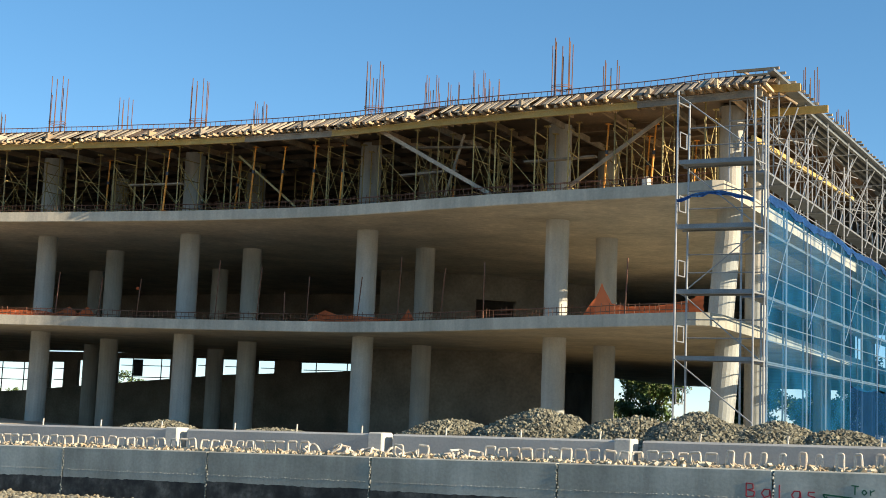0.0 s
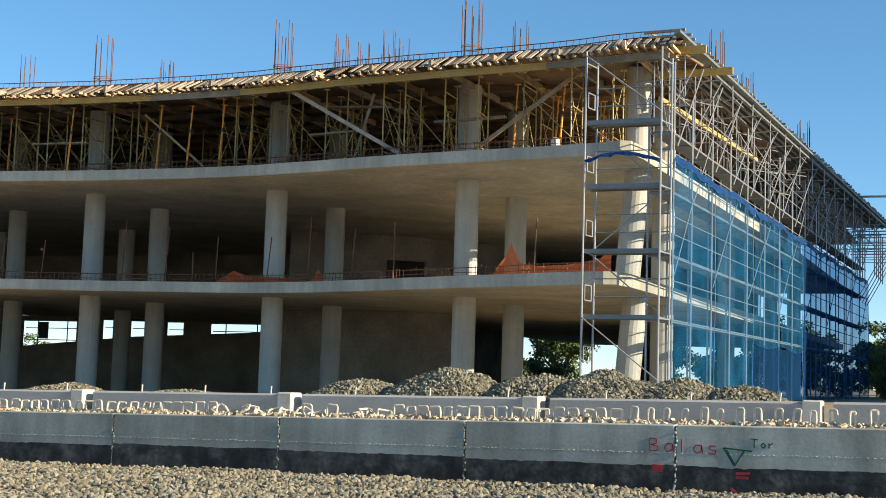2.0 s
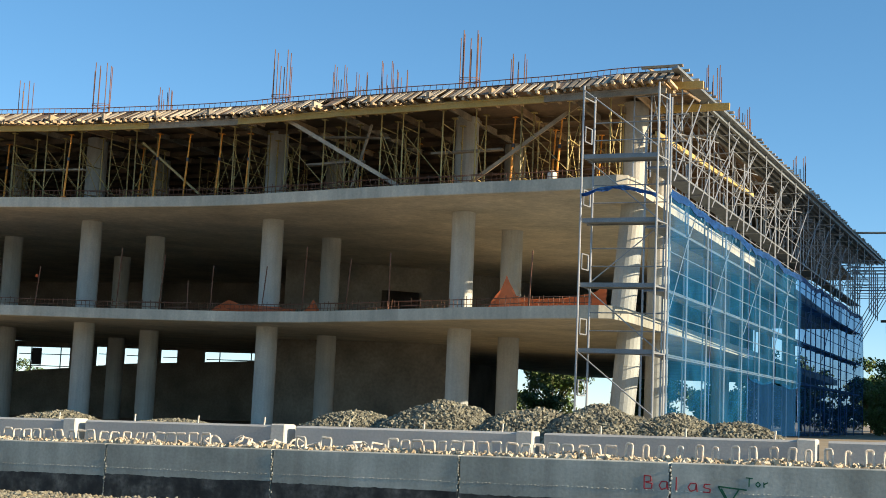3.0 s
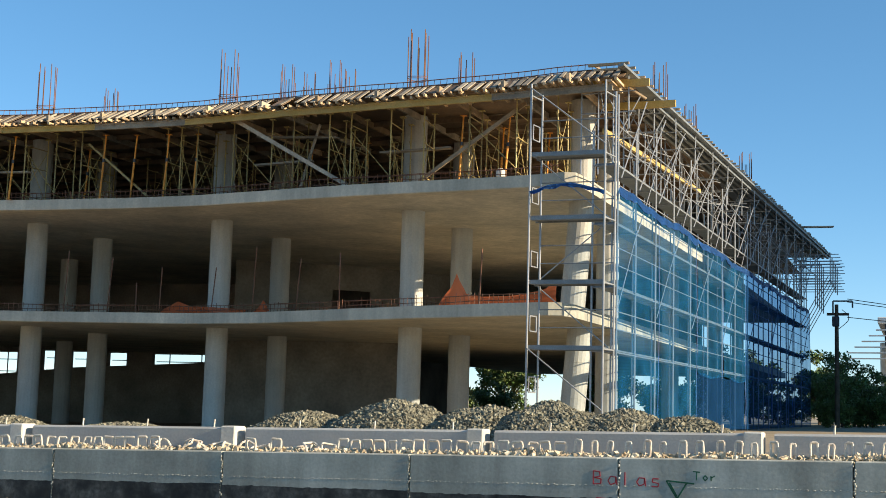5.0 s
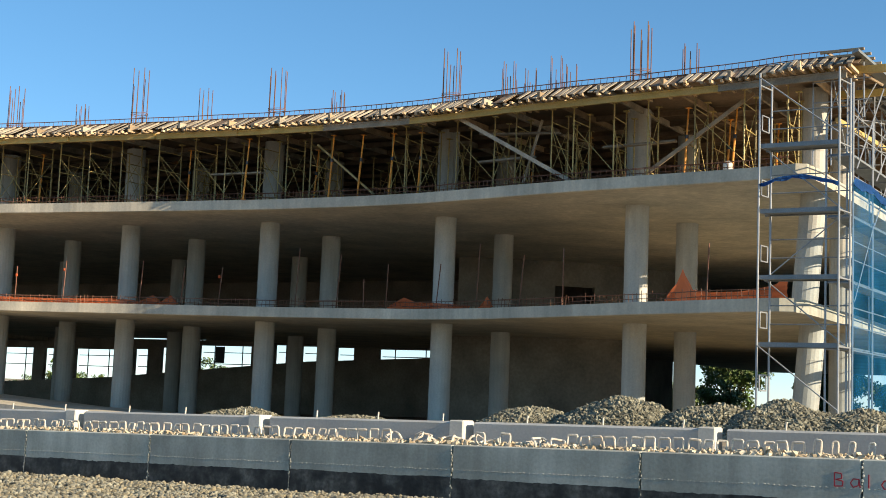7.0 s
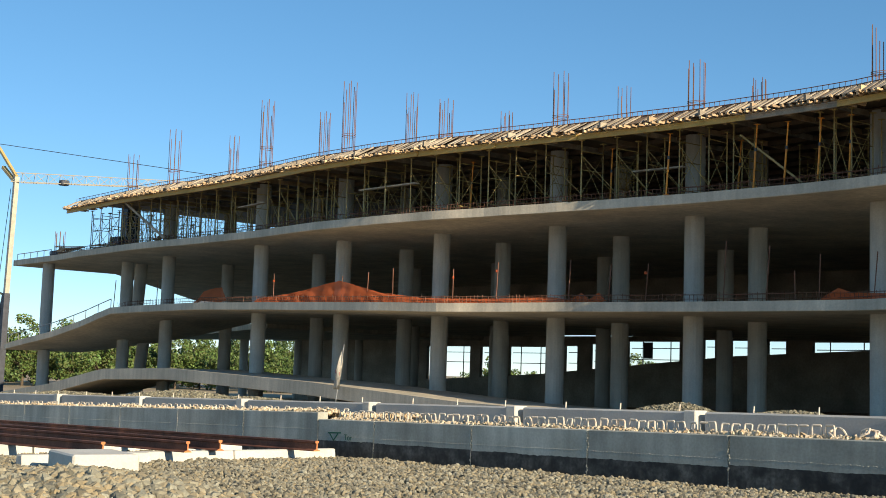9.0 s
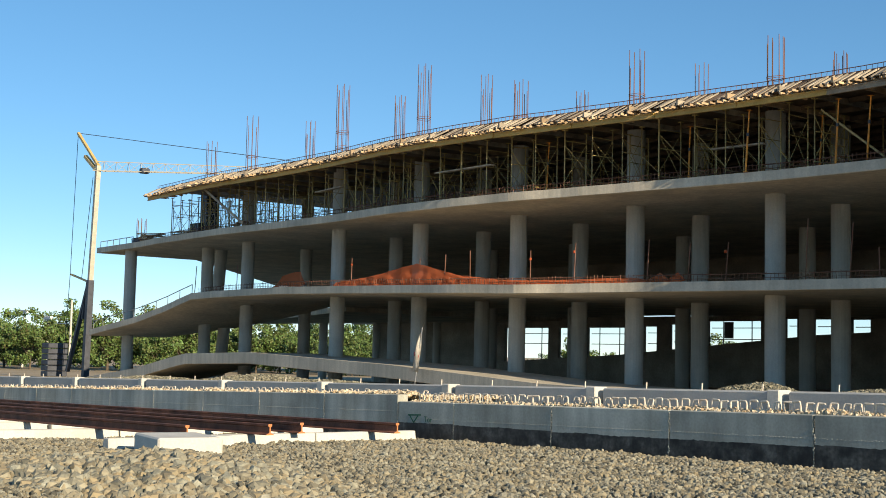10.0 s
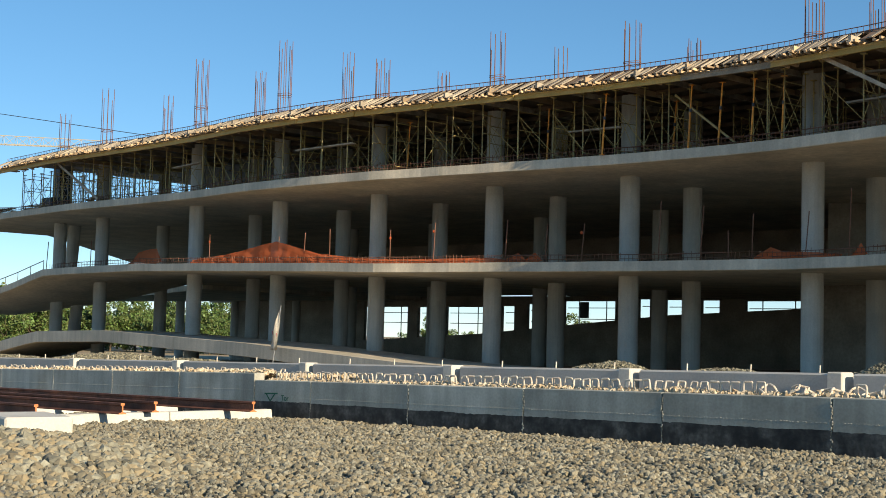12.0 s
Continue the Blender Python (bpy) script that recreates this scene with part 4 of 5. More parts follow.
tagged(scatter_stones("chippings", np.stack([cx, cy, cz], 1), rng_np.uniform(0.02, 0.062, len(cx)), CHIPS, rng_np), "pale stone chippings on the platform strip", "gravel", kind="stuff")

# ---- crushed stone bed in front of the wall ----
n = 125000
u = rng_np.random(n)
ang = radians(2) + rng_np.random(n) * radians(72)
rad = 9.5 + 20.0 * u ** 0.8
cx, cy = -rad * np.sin(ang), rad * np.cos(ang)
keep = (cy < 16.98) & (cy > 3.0)
cx, cy = cx[keep], cy[keep]
mound = np.array([0.05 * noise.noise((a * 0.45, b * 0.6, 3.0)) + 0.04 * noise.noise((a * 1.4, b * 1.6, 8.0)) for a, b in zip(cx, cy)])
cz = 0.10 + 0.0195 * cx + mound + rng_np.uniform(-0.01, 0.02, len(cx)) + 0.03
sz = 0.026 + 0.036 * rng_np.random(len(cx)) ** 1.6
tagged(rounded_stones("ballast", np.stack([cx, cy, cz], 1), sz, STONES, rng_np), "loose grey-brown crushed stone ballast on the ground", "ballast", kind="stuff")

# pile of larger stones near the camera's side of the bed
n = 4200
a, r = rng_np.uniform(0, 2 * math.pi, n), np.sqrt(rng_np.random(n))
px, py = -14.8 + 3.0 * r * np.cos(a), 7.4 + 1.9 * r * np.sin(a)
pz = bed_z(-15.0) + 0.02 + 0.34 * np.clip(1 - r, 0, 1) ** 0.8 + rng_np.uniform(0.0, 0.05, n)
tagged(rounded_stones("stone_pile", np.stack([px, py, pz], 1), rng_np.uniform(0.055, 0.115, n), PILE, rng_np), "low pile of broken brown-grey stones", "stone pile", kind="stuff")

# ---- rails on sleepers, concrete block ----


def rail_mesh(length):
    prof = [(-0.07, 0), (0.07, 0), (0.07, 0.012), (0.012, 0.035), (0.012, 0.125), (0.036, 0.14), (0.036, 0.168), (0.026, 0.172), (-0.026, 0.172), (-0.036, 0.168), (-0.036, 0.14), (-0.012, 0.125), (-0.012, 0.035), (-0.07, 0.012)]
    prof = [(1.15 * y, 1.2 * z) for y, z in prof]
    bm = bmesh.new()
    a = [bm.verts.new((0, y, z)) for y, z in prof]
    b = [bm.verts.new((-length, y, z)) for y, z in prof]
    for k in range(len(prof)):
        j = (k + 1) % len(prof)
        bm.faces.new((a[k], a[j], b[j], b[k]))
    e = bm.faces.new(a)
    bm.faces.new(b[::-1])
    bmesh.ops.recalc_face_normals(bm, faces=bm.faces[:])
    return bm


for i, (x, y, dz, rz) in enumerate(((-21.0, 15.5, 0.23, 0.0), (-21.6, 13.65, 0.24, -0.5), (-21.2, 12.7, 0.24, 0.3), (-21.6, 11.2, 0.23, 0.6))):
    ob = mesh_ob("steel_rail", rail_mesh(34.0), RAIL)

    ob.data.materials.append(RAILCUT)
    for p in ob.data.polygons:
        if p.center.x > -0.01:
            p.material_index = 1
    ob.matrix_basis = pose(x, y, bed_z(x) + dz, 0, -math.degrees(math.atan(0.0195)), rz)
    tagged(ob, "long rusty brown steel rail resting on sleepers", "rail", "loose rails")
sl = bmesh.new()
vs = [sl.verts.new((x, y, z)) for x in (-1.25, 1.25) for y, z in ((-0.14, 0), (0.14, 0), (0.10, 0.22), (-0.10, 0.22))]
for f in ((0, 1, 2, 3), (7, 6, 5, 4), (0, 4, 5, 1), (1, 5, 6, 2), (2, 6, 7, 3), (3, 7, 4, 0)):
    sl.faces.new([vs[i] for i in f])
bmesh.ops.recalc_face_normals(sl, faces=sl.faces[:])
bmesh.ops.bevel(sl, geom=sl.edges[:], offset=0.015, segments=1, affect="EDGES")
sleeper = tagged(mesh_ob("sleeper", sl, PALE), "pale concrete sleeper lying under the rails", "sleeper", "sleepers under the rails")
tilt = -math.degrees(math.atan(0.0195))
sleeper.matrix_basis = pose(-22.0, 12.9, bed_z(-22.0) + 0.01, 0, 0, 90)
rng = random.Random(17)
for k in range(10):
    x = -22.0 - 3.6 * k
    for y in (10.35, 12.9, 15.4):
        if not (k == 0 and y < 13):
            copy_thing(sleeper, pose(x + rng.uniform(-0.12, 0.12), y, bed_z(x) + 0.01, 0, 0, 90 + rng.uniform(-2, 2)))
copy_thing(sleeper, pose(-21.75, 10.95, bed_z(-22) + 0.01, 0, 0, 90))
blk = tagged(mesh_ob("concrete_block", box(-0.72, 0.72, -0.55, 0.55, 0, 0.38, bevel=0.03), PALE), "pale square concrete block lying on the ballast", "concrete block")
blk.matrix_basis = pose(-20.1, 10.25, bed_z(-20) - 0.04, 0, 0, -10)

# ---- scaffold tower at the corner and scaffold along the gable ----
def scaffold_deck(x0, x1, y0, y1, z, parent, mat=DECK):
    bm = bmesh.new()
    box(x0, x1, y0, y1, z - 0.05, z, bm)
    box(x0, x1, y0 - 0.02, y0 + 0.01, z - 0.09, z + 0.03, bm), box(x0, x1, y1 - 0.01, y1 + 0.02, z - 0.09, z + 0.03, bm)
    return part("deck", bm, mat, parent)


tower = thing("scaffold_tower", "galvanised steel scaffold tower with steel decks", "scaffold")
X0, X1, Y0, Y1 = -9.87, -7.75, 34.3, 35.0
TOWER_LIFTS = (3.20, 4.99, 6.77, 8.55)
base = yard_z(-9, 35)
for x in (X0, X1):
    for y, dx in ((Y0, 0.0), (Y1, 0.13)):
        part("post", tube((x + dx, y, base), (x + dx, y, 10.52 if y == Y0 else 10.35), 0.03, n=8), GALV, tower)
        part("base_plate", box(x + dx - 0.08, x + dx + 0.08, y - 0.08, y + 0.08, base - 0.02, base + 0.015), GALV, tower)
    for z in TOWER_LIFTS + (10.25,):
        part("transom", tube((x, Y0, z - 0.06), (x + 0.13, Y1, z - 0.06), 0.024, n=6), GALV, tower)
    for z in ((1.95,) + tuple(q + 0.42 for q in TOWER_LIFTS)) if x == X0 else ():
        p = [(x + 0.03, Y0 + 0.14, z), (x + 0.10, Y1 - 0.14, z), (x + 0.10, Y1 - 0.14, z + 0.42), (x + 0.03, Y0 + 0.14, z + 0.42), (x + 0.03, Y0 + 0.14, z)]
        part("step_frame", string(p, 0.02), GALV, tower)
for i, z in enumerate(TOWER_LIFTS):
    scaffold_deck(X0, X1, Y0 + 0.05, Y1 - 0.05, z, tower)
    for dz in (0.55, 1.05):
        part("guard_rail", tube((X0 + 0.13, Y1, z + dz), (X1 + 0.13, Y1, z + dz), 0.017, n=6), DECK, tower)
    a, b = (X1, X0) if i % 2 == 0 else (X0, X1)
    if i < 3:
        part("brace", tube((a, Y1 + 0.04, z), (b, Y1 + 0.04, z + 1.75), 0.018, n=6), GALV, tower)
part("brace", tube((X1, Y0 - 0.04, 8.75), (X0, Y0 - 0.04, 10.4), 0.018, n=6), GALV, tower)
part("brace", tube((X0, Y0 - 0.04, 3.15), (X1, Y0 - 0.04, 1.5), 0.018, n=6), GALV, tower)
bm = bmesh.new()
pts = [(X0 + (X1 - X0) * k / 14, 7.52 + 0.16 * math.sin(k * 0.28 - 0.3)) for k in range(15)]
rows = [[bm.verts.new((x, Y0 - 0.05 + 0.05 * math.sin(k * 1.3 + j), z - 0.055 * j * (0.6 + 0.6 * abs(math.sin(k))))) for k, (x, z) in enumerate(pts)] for j in range(3)]
for a, b in zip(rows, rows[1:]):
    for k in range(14):
        bm.faces.new((a[k], a[k + 1], b[k + 1], b[k]))
bmesh.ops.solidify(bm, geom=bm.faces[:], thickness=0.03)
tagged(mesh_ob("blue_sheet", bm, BLUECLOTH, True), "crumpled blue sheet tied along the scaffold", "tarpaulin")

SX0, SX1 = -8.42, -7.70
GABLE_TURN = Matrix.Translation((-7.65, 35, 0)) @ Matrix.Rotation(-0.035, 4, "Z") @ Matrix.Translation((7.65, -35, 0))
bays = [35.6, 37.75, 40.35, 43.0, 45.8, 49.0, 52.0, 55.0, 58.2, 61.4, 64.6, 67.8, 71.0, 74.2, 77.4, 80.6]
BAY_LIFTS = (3.20, 4.99, 6.77, 8.45)


def scaffold_bay(y0, y1, i):
    t = thing("scaffold_bay", "galvanised scaffold bay along the gable of the building", "scaffold", (0, y0, 0), "gable scaffold bays")
    t.matrix_basis = GABLE_TURN @ pose(0, y0, 0)
    L = y1 - y0
    b = yard_z(-8, 50)
    part("outer_post", tube((SX1, 0, b), (SX1, 0, 9.7 if i % 2 else 10.4), 0.030, n=6), GALV, t)
    part("inner_post", tube((SX0, 0, b), (SX0, 0, 9.4), 0.030, n=6), GALV, t)
    for z in BAY_LIFTS:
        part("deck", box(SX0 + 0.05, SX1 - 0.05, 0.03, L - 0.03, z - 0.05, z), DECK, t)
        part("transom", tube((SX0, 0, z - 0.07), (SX1, 0, z - 0.07), 0.022, n=5), GALV, t)
        part("ledger", tube((SX1, 0, z - 0.09), (SX1, L, z - 0.09), 0.022, n=5), GALV, t)
        for dz in (0.55, 1.05):
            part("guard_rail", tube((SX1, 0, z + dz), (SX1, L, z + dz), 0.019, n=5), GALV, t)
    part("brace", tube((SX1 + 0.05, 0, 6.7 if i % 2 else 4.4), (SX1 + 0.05, L, 9.2 if i % 2 else 6.8), 0.018, n=5), GALV, t)
    part("brace", tube((SX1 + 0.1, 0, 8.0), (SX1 + 0.35, L * 0.9, 10.6), 0.022, n=5), GALV, t, "raking tube carrying the roof overhang")
    return t


for i, (a, b) in enumerate(zip(bays, bays[1:])):
    scaffold_bay(a, b, i)


def overhang_frame(y, i):
    """Steel frame standing on the upper scaffold lift, carrying the roof edge over the gable."""
    rng = random.Random(i)
    t = thing("overhang_frame", "galvanised steel falsework frame under the roof overhang", "scaffold", (0, y, 0), "overhang frames")
    t.matrix_basis = GABLE_TURN @ pose(0, y, 0)
    k = (y - 37) * 0.021
    xs = (-9.3, -8.75, -8.3 + k * 0.5, -7.85 + k)
    for j, x in enumerate(xs):
        part("post", tube((x, rng.uniform(-0.1, 0.1), (8.5, 8.45, 8.45, 9.8)[j]), (x, rng.uniform(-0.1, 0.1), 11.40), 0.024, n=6), GALV, t)
    for z in (9.5, 10.3, 10.9):
        part("ledger", tube((xs[0], 0, z), (xs[3] + 0.2, 0, z + rng.uniform(-0.05, 0.05)), 0.021, n=5), GALV, t)
        part("runner", tube((xs[rng.choice((1, 2, 3))], 0, z + 0.1), (xs[rng.choice((1, 2, 3))], 1.7, z + 0.1), 0.019, n=5), GALV, t)
    part("brace", tube((xs[0], 0.05, 9.0), (xs[2], 0.05, 11.2), 0.018, n=5), GALV, t)
    part("brace", tube((xs[3], 0.05, 9.6), (xs[1], 0.05, 11.3), 0.018, n=5), GALV, t)
    part("brace", tube((xs[2], 0, 9.3), (xs[3], 1.6, 11.2), 0.018, n=5), GALV, t)
    part("brace", tube((xs[1], 1.5, 9.2), (xs[1], 0.0, 11.2), 0.018, n=5), GALV, t)
    return t


y, i = 37.3, 0
while y < 80:
    overhang_frame(y, i)
    y += 3.0
    i += 1
# far cantilever lattice past the roof's end
t = thing("lattice_scaffold", "open lattice of scaffold tubes at the far roof corner", "scaffold")
for k in range(5):
    y = 74.6 + 1.6 * k
    for x in (-6.2, -5.2, -4.4):
        part("post", tube((x, y, 7.6 if x < -5 else 8.7), (x, y, 11.2 if x < -6 else 10.4), 0.03, n=5), GALV, t)
    for z in (8.9, 9.4, 10.0, 10.4):
        part("ledger", tube((-6.6, y, z), (-3.95, y, z), 0.022, n=5), GALV, t)
    part("brace", tube((-6.1, y, 6.3), (-4.5, y, 9.2), 0.024, n=5), GALV, t)

# debris nets
NX = -7.58


nets = thing("debris_net", "taut blue debris net laced in sheets to the gable scaffold", "debris net")
nets.matrix_basis = GABLE_TURN


def side_net(y0, y1, z_low, z_top, seed, mat=BLUENET, back=0.0):
    bm = bmesh.new()
    ny, nz = int((y1 - y0) / 0.5) + 2, 14
    grid = []
    for a in range(ny):
        y = y0 + (y1 - y0) * a / (ny - 1)
        lo, hi = z_low(y), z_top(y)
        grid.append([bm.verts.new((NX - back + 0.06 * noise.noise((y * 0.9, b * 0.7, seed)) + 0.03, y, lo + (hi - lo) * b / (nz - 1))) for b in range(nz)])
    for p, q in zip(grid, grid[1:]):
        for b in range(nz - 1):
            bm.faces.new((p[b], q[b], q[b + 1], p[b + 1]))
    part("net_sheet", bm, mat, nets, smooth=True)
    part("lacing", string([(NX, y1, z_low(y1)), (NX + 0.03, y1, (z_low(y1) + z_top(y1)) / 2), (NX, y1, z_top(y1))], 0.012, n=4), BLUECLOTH, nets)


ground_g = yard_z(-8, 50)
net_top = lambda y: 7.6 + 0.05 * math.sin(y * 1.7)
for k, (a, b) in enumerate(((35.0, 40.3), (40.3, 46.3), (46.3, 51.5), (51.5, 56.9))):
    side_net(a, b - 0.04, (lambda y: 2.85 + 0.08 * math.sin(y)) if a > 46 else (lambda y: ground_g + 0.1), net_top, k)
# far and low sheets: their shade is painted in with the darker net
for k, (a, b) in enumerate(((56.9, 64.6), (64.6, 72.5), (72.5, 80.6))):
    side_net(a, b - 0.04, lambda y: ground_g + 0.1, net_top, 10 + k, SHADED_NET)
side_net(46.4, 56.9, lambda y: ground_g + 0.1, lambda y: 2.9 + 0.06 * math.sin(y * 2), 20, SHADED_NET, 0.06)
bm = bmesh.new()
rows = []
for k in range(108):
    y = 35.1 + 0.42 * k
    z = 7.66 + 0.05 * math.sin(y * 0.9) + 0.07 * noise.noise((y * 0.8, 0, 0))
    rows.append([bm.verts.new((NX + 0.05 + 0.05 * noise.noise((y * 2, j, 4)), y, z - j * (0.075 + 0.06 * noise.noise((y * 1.3, j, 2))))) for j in range(4)])
for a, b in zip(rows, rows[1:]):
    for j in range(3):
        bm.faces.new((a[j], b[j], b[j + 1], a[j + 1]))
bmesh.ops.solidify(bm, geom=bm.faces[:], thickness=0.02)
part("gathered_edge", bm, BLUECLOTH, nets, "gathered darker blue upper edge", smooth=True)

# tall neighbour beside the site, which shades the far half of the gable
near = thing("neighbour_building", "plain tall rendered building beside the site", "building", (34, 84, 0))
part("wall", box(-8, 14, -27.5, 22, 0, 26, bevel=0.1), PALE, near)
part("roof", box(-8.3, 14.3, -27.8, 22.3, 26, 26.4), DARKSTEEL, near)
for k in range(6):
    for j in range(6):
        part("window", box(-8.05, -7.9, -18 + 6.2 * k, -15.5 + 6.2 * k, 2 + 4 * j, 4.2 + 4 * j), DARKSTEEL, near)

# ---- crane beyond the far end ----
crane = thing("site_crane", "cream folding site crane with a yellow mast head", "crane", (-116.9, 50.0, yard_z(-119, 50)))
bz = yard_z(-119, 50)
part("lower_mast", bar((0, 0, 0), (0.25, 0, 9.2), 0.55, 0.55), DARKSTEEL, crane, "dark blue lower mast")
part("upper_mast", bar((0.25, 0, 9.2), (0.9, 0, 20.0), 0.42, 0.42), CRANE, crane, "cream upper mast")
part("strut", bar((-4.2, 0, 0.6), (-0.2, 0, 8.6), 0.35, 0.35), DARKSTEEL, crane)
part("strut", bar((-1.1, 0, 5.6), (-0.3, 0, 9.0), 0.25, 0.25), DARKSTEEL, crane)
part("apex_strut", bar((0.9, 0, 20.0), (-4.2, 0, 23.7), 0.26, 0.24), CRANEY, crane, "yellow apex strut")
part("apex_strut", bar((0.6, 0, 19.6), (-2.2, 0, 21.2), 0.34, 0.3), CRANEY, crane, "yellow apex strut")
part("side_arm", bar((-4.3, 0, 9.9), (0.1, 0, 9.0), 0.2, 0.15), CRANEY, crane)
jib0, jib1 = Vector((0.8, 0, 19.5)), Vector((15.5, 20.5, 19.7))
bm = bmesh.new()
for off in ((0, -0.5, 0), (0, 0.5, 0), (0, 0, 0.9)):
    tube(jib0 + Vector(off), jib1 + Vector(off) * 0.6, 0.04, bm, 5)
n = 22
for k in range(n):
    p, q = jib0.lerp(jib1, k / n), jib0.lerp(jib1, (k + 0.5) / n)
    r = jib0.lerp(jib1, (k + 1) / n)
    s = 1 - 0.4 * k / n
    for side in (-0.5, 0.5):
        tube(p + Vector((0, side * s, 0)), q + Vector((0, 0, 0.9 * s)), 0.022, bm, 4), tube(q + Vector((0, 0, 0.9 * s)), r + Vector((0, side * s, 0)), 0.022, bm, 4)
part("jib", bm, CRANE, crane, "cream lattice jib")
part("trolley", box(2.9, 3.6, 3.2, 4.0, 19.4, 19.9, bevel=0.08), DARKSTEEL, crane)
for a, b in (((-4.2, 0, 23.7), (12.0, 15.5, 20.9)), ((-4.2, 0, 23.7), (-4.6, 0, 9.8)), ((-4.6, 0, 9.8), (-5.3, 0, 1.0)), ((-0.2, 0, 19), (-1.8, 0, 9.4))):
    part("cable", tube(a, b, 0.03, n=4), CABLE, crane)
for k in range(6):
    part("ballast_block", box(-8.4, -6.7, -1.0, 1.0, 0.55 * k, 0.55 * k + 0.5, bevel=0.06), DARKSTEEL, crane, "dark slab of crane ballast")

# ---- flag, power pole, louvred building, floodlight masts ----
flag = thing("warning_flag", "off-white cloth flag with red marks on a thin pole", "flag", (-46.7, 35.4, yard_z(-48, 35)), rz=22)
part("pole", tube((0, 0, 0), (0.35, 0, 2.75), 0.02, n=6), GALV, flag)
bm = bmesh.new()
rows = []
for k in range(9):
    f = k / 8
    rows.append([bm.verts.new((0.32 - 0.06 * f - w * (0.06 + 0.62 * f) * (1 - 0.15 * w) + 0.35 * f * w * 0.4, -0.03 + 0.08 * math.sin(3 * w + 5 * f), 2.7 - 1.95 * f - 0.2 * w * (1 - f))) for w in (0, 0.25, 0.5, 0.75, 1.0)])
for a, b in zip(rows, rows[1:]):
    for k in range(4):
        bm.faces.new((a[k], a[k + 1], b[k + 1], b[k]))
bmesh.ops.solidify(bm, geom=bm.faces[:], thickness=0.012)
part("cloth", bm, CLOTH, flag, smooth=True)
for k in range(2):
    part("red_mark", box(0.0 + 0.14 * k, 0.09 + 0.14 * k, -0.075, -0.06, 1.45 - 0.1 * k, 1.62 - 0.1 * k, bevel=0.01), RED, flag)

pp = thing("power_pole", "dark wooden power pole with a crossarm and wires", "power pole", (-4.4, 80, yard_z(-4, 80)))
part("post", tube((0, 0, 0), (0, 0, 7.2), 0.15, n=10, r2=0.11), BARK, pp)
part("crossarm", box(-0.55, 0.7, -0.06, 0.06, 6.55, 6.70), BARK, pp)
part("bracket", string([(-0.2, 0, 6.6), (-0.2, 0, 7.4), (0.9, 0, 7.4), (0.9, 0, 7.0)], 0.05), DARKSTEEL, pp)
part("lamp_box", box(-0.25, 0.15, -0.2, 0.15, 5.9, 6.5, bevel=0.03), DARKSTEEL, pp)
for dz in (0.0, 0.18, -0.9):
    part("wire", string([(0.6 + 24 * f, 2 * f, 7.35 + dz * (1 - f) - 1.6 * f + 1.2 * f * f - 0.6 * math.sin(3.14 * f)) for f in [k / 14 for k in range(15)]], 0.022, n=4), CABLE, pp)
part("wire", string([(0.4 * math.sin(k * 0.7) + 0.3, 0, 6.9 - 0.22 * k) for k in range(8)], 0.02, n=4), CABLE, pp)

hall = thing("louvred_hall", "low pale hall with a stepped louvred roof edge", "building")
hall.matrix_basis = pose(0.4, 131.8, 0.58) @ Matrix.Scale(1.55, 4)
part("wall", box(-1.6, 16, 1.2, 12, -0.3, 5.0), PALE, hall)
part("roof", box(-2.6, 17, -0.4, 12, 6.35, 6.75, bevel=0.05), WHITEMETAL, hall)
# solid box; the shade behind the louvres is its dark colour
part("roof", box(-2.2, 17, 0.0, 12, 5.0, 6.4), DARKSTEEL, hall, "box coloured dark for the shaded recess behind the louvres")
for k in range(6):
    z = 4.15 + 0.36 * k
    part("louvre", bar((-4.8 + 0.42 * k, -0.8 + 0.1 * k, z), (17, -0.8 + 0.1 * k, z + 0.15), 0.55, 0.06), WHITEMETAL, hall)
part("post", tube((-2.2, 0.4, -0.3), (-2.2, 0.4, 5.2), 0.3, n=10), PALE, hall)

for i, (x, y, h) in enumerate(((-186, 70, 6.0), (-177, 70, 5.0), (-169, 70, 7.4))):
    m = thing("floodlight_mast", "slim white mast with a lamp bar", "mast", (x, y, yard_z(x, y)), "floodlight masts")
    part("pole", tube((0, 0, 0), (0, 0, h + 2.0), 0.17, n=8, r2=0.13), PALE, m)
    if i < 2:
        for q in (-0.9, -0.3, 0.3, 0.9):
            part("lamp", box(q - 0.25, q + 0.25, -0.2, 0.2, h + 1.8, h + 2.3, bevel=0.03), WHITEMETAL, m)
        part("lamp_bar", box(-1.3, 1.3, -0.06, 0.06, h + 1.55, h + 1.7), DARKSTEEL, m)
    else:
        part("lamp_bar", box(-5.5, 0.1, -0.05, 0.05, h - 1.2, h - 1.08), WHITEMETAL, m)

# ---- trees ----


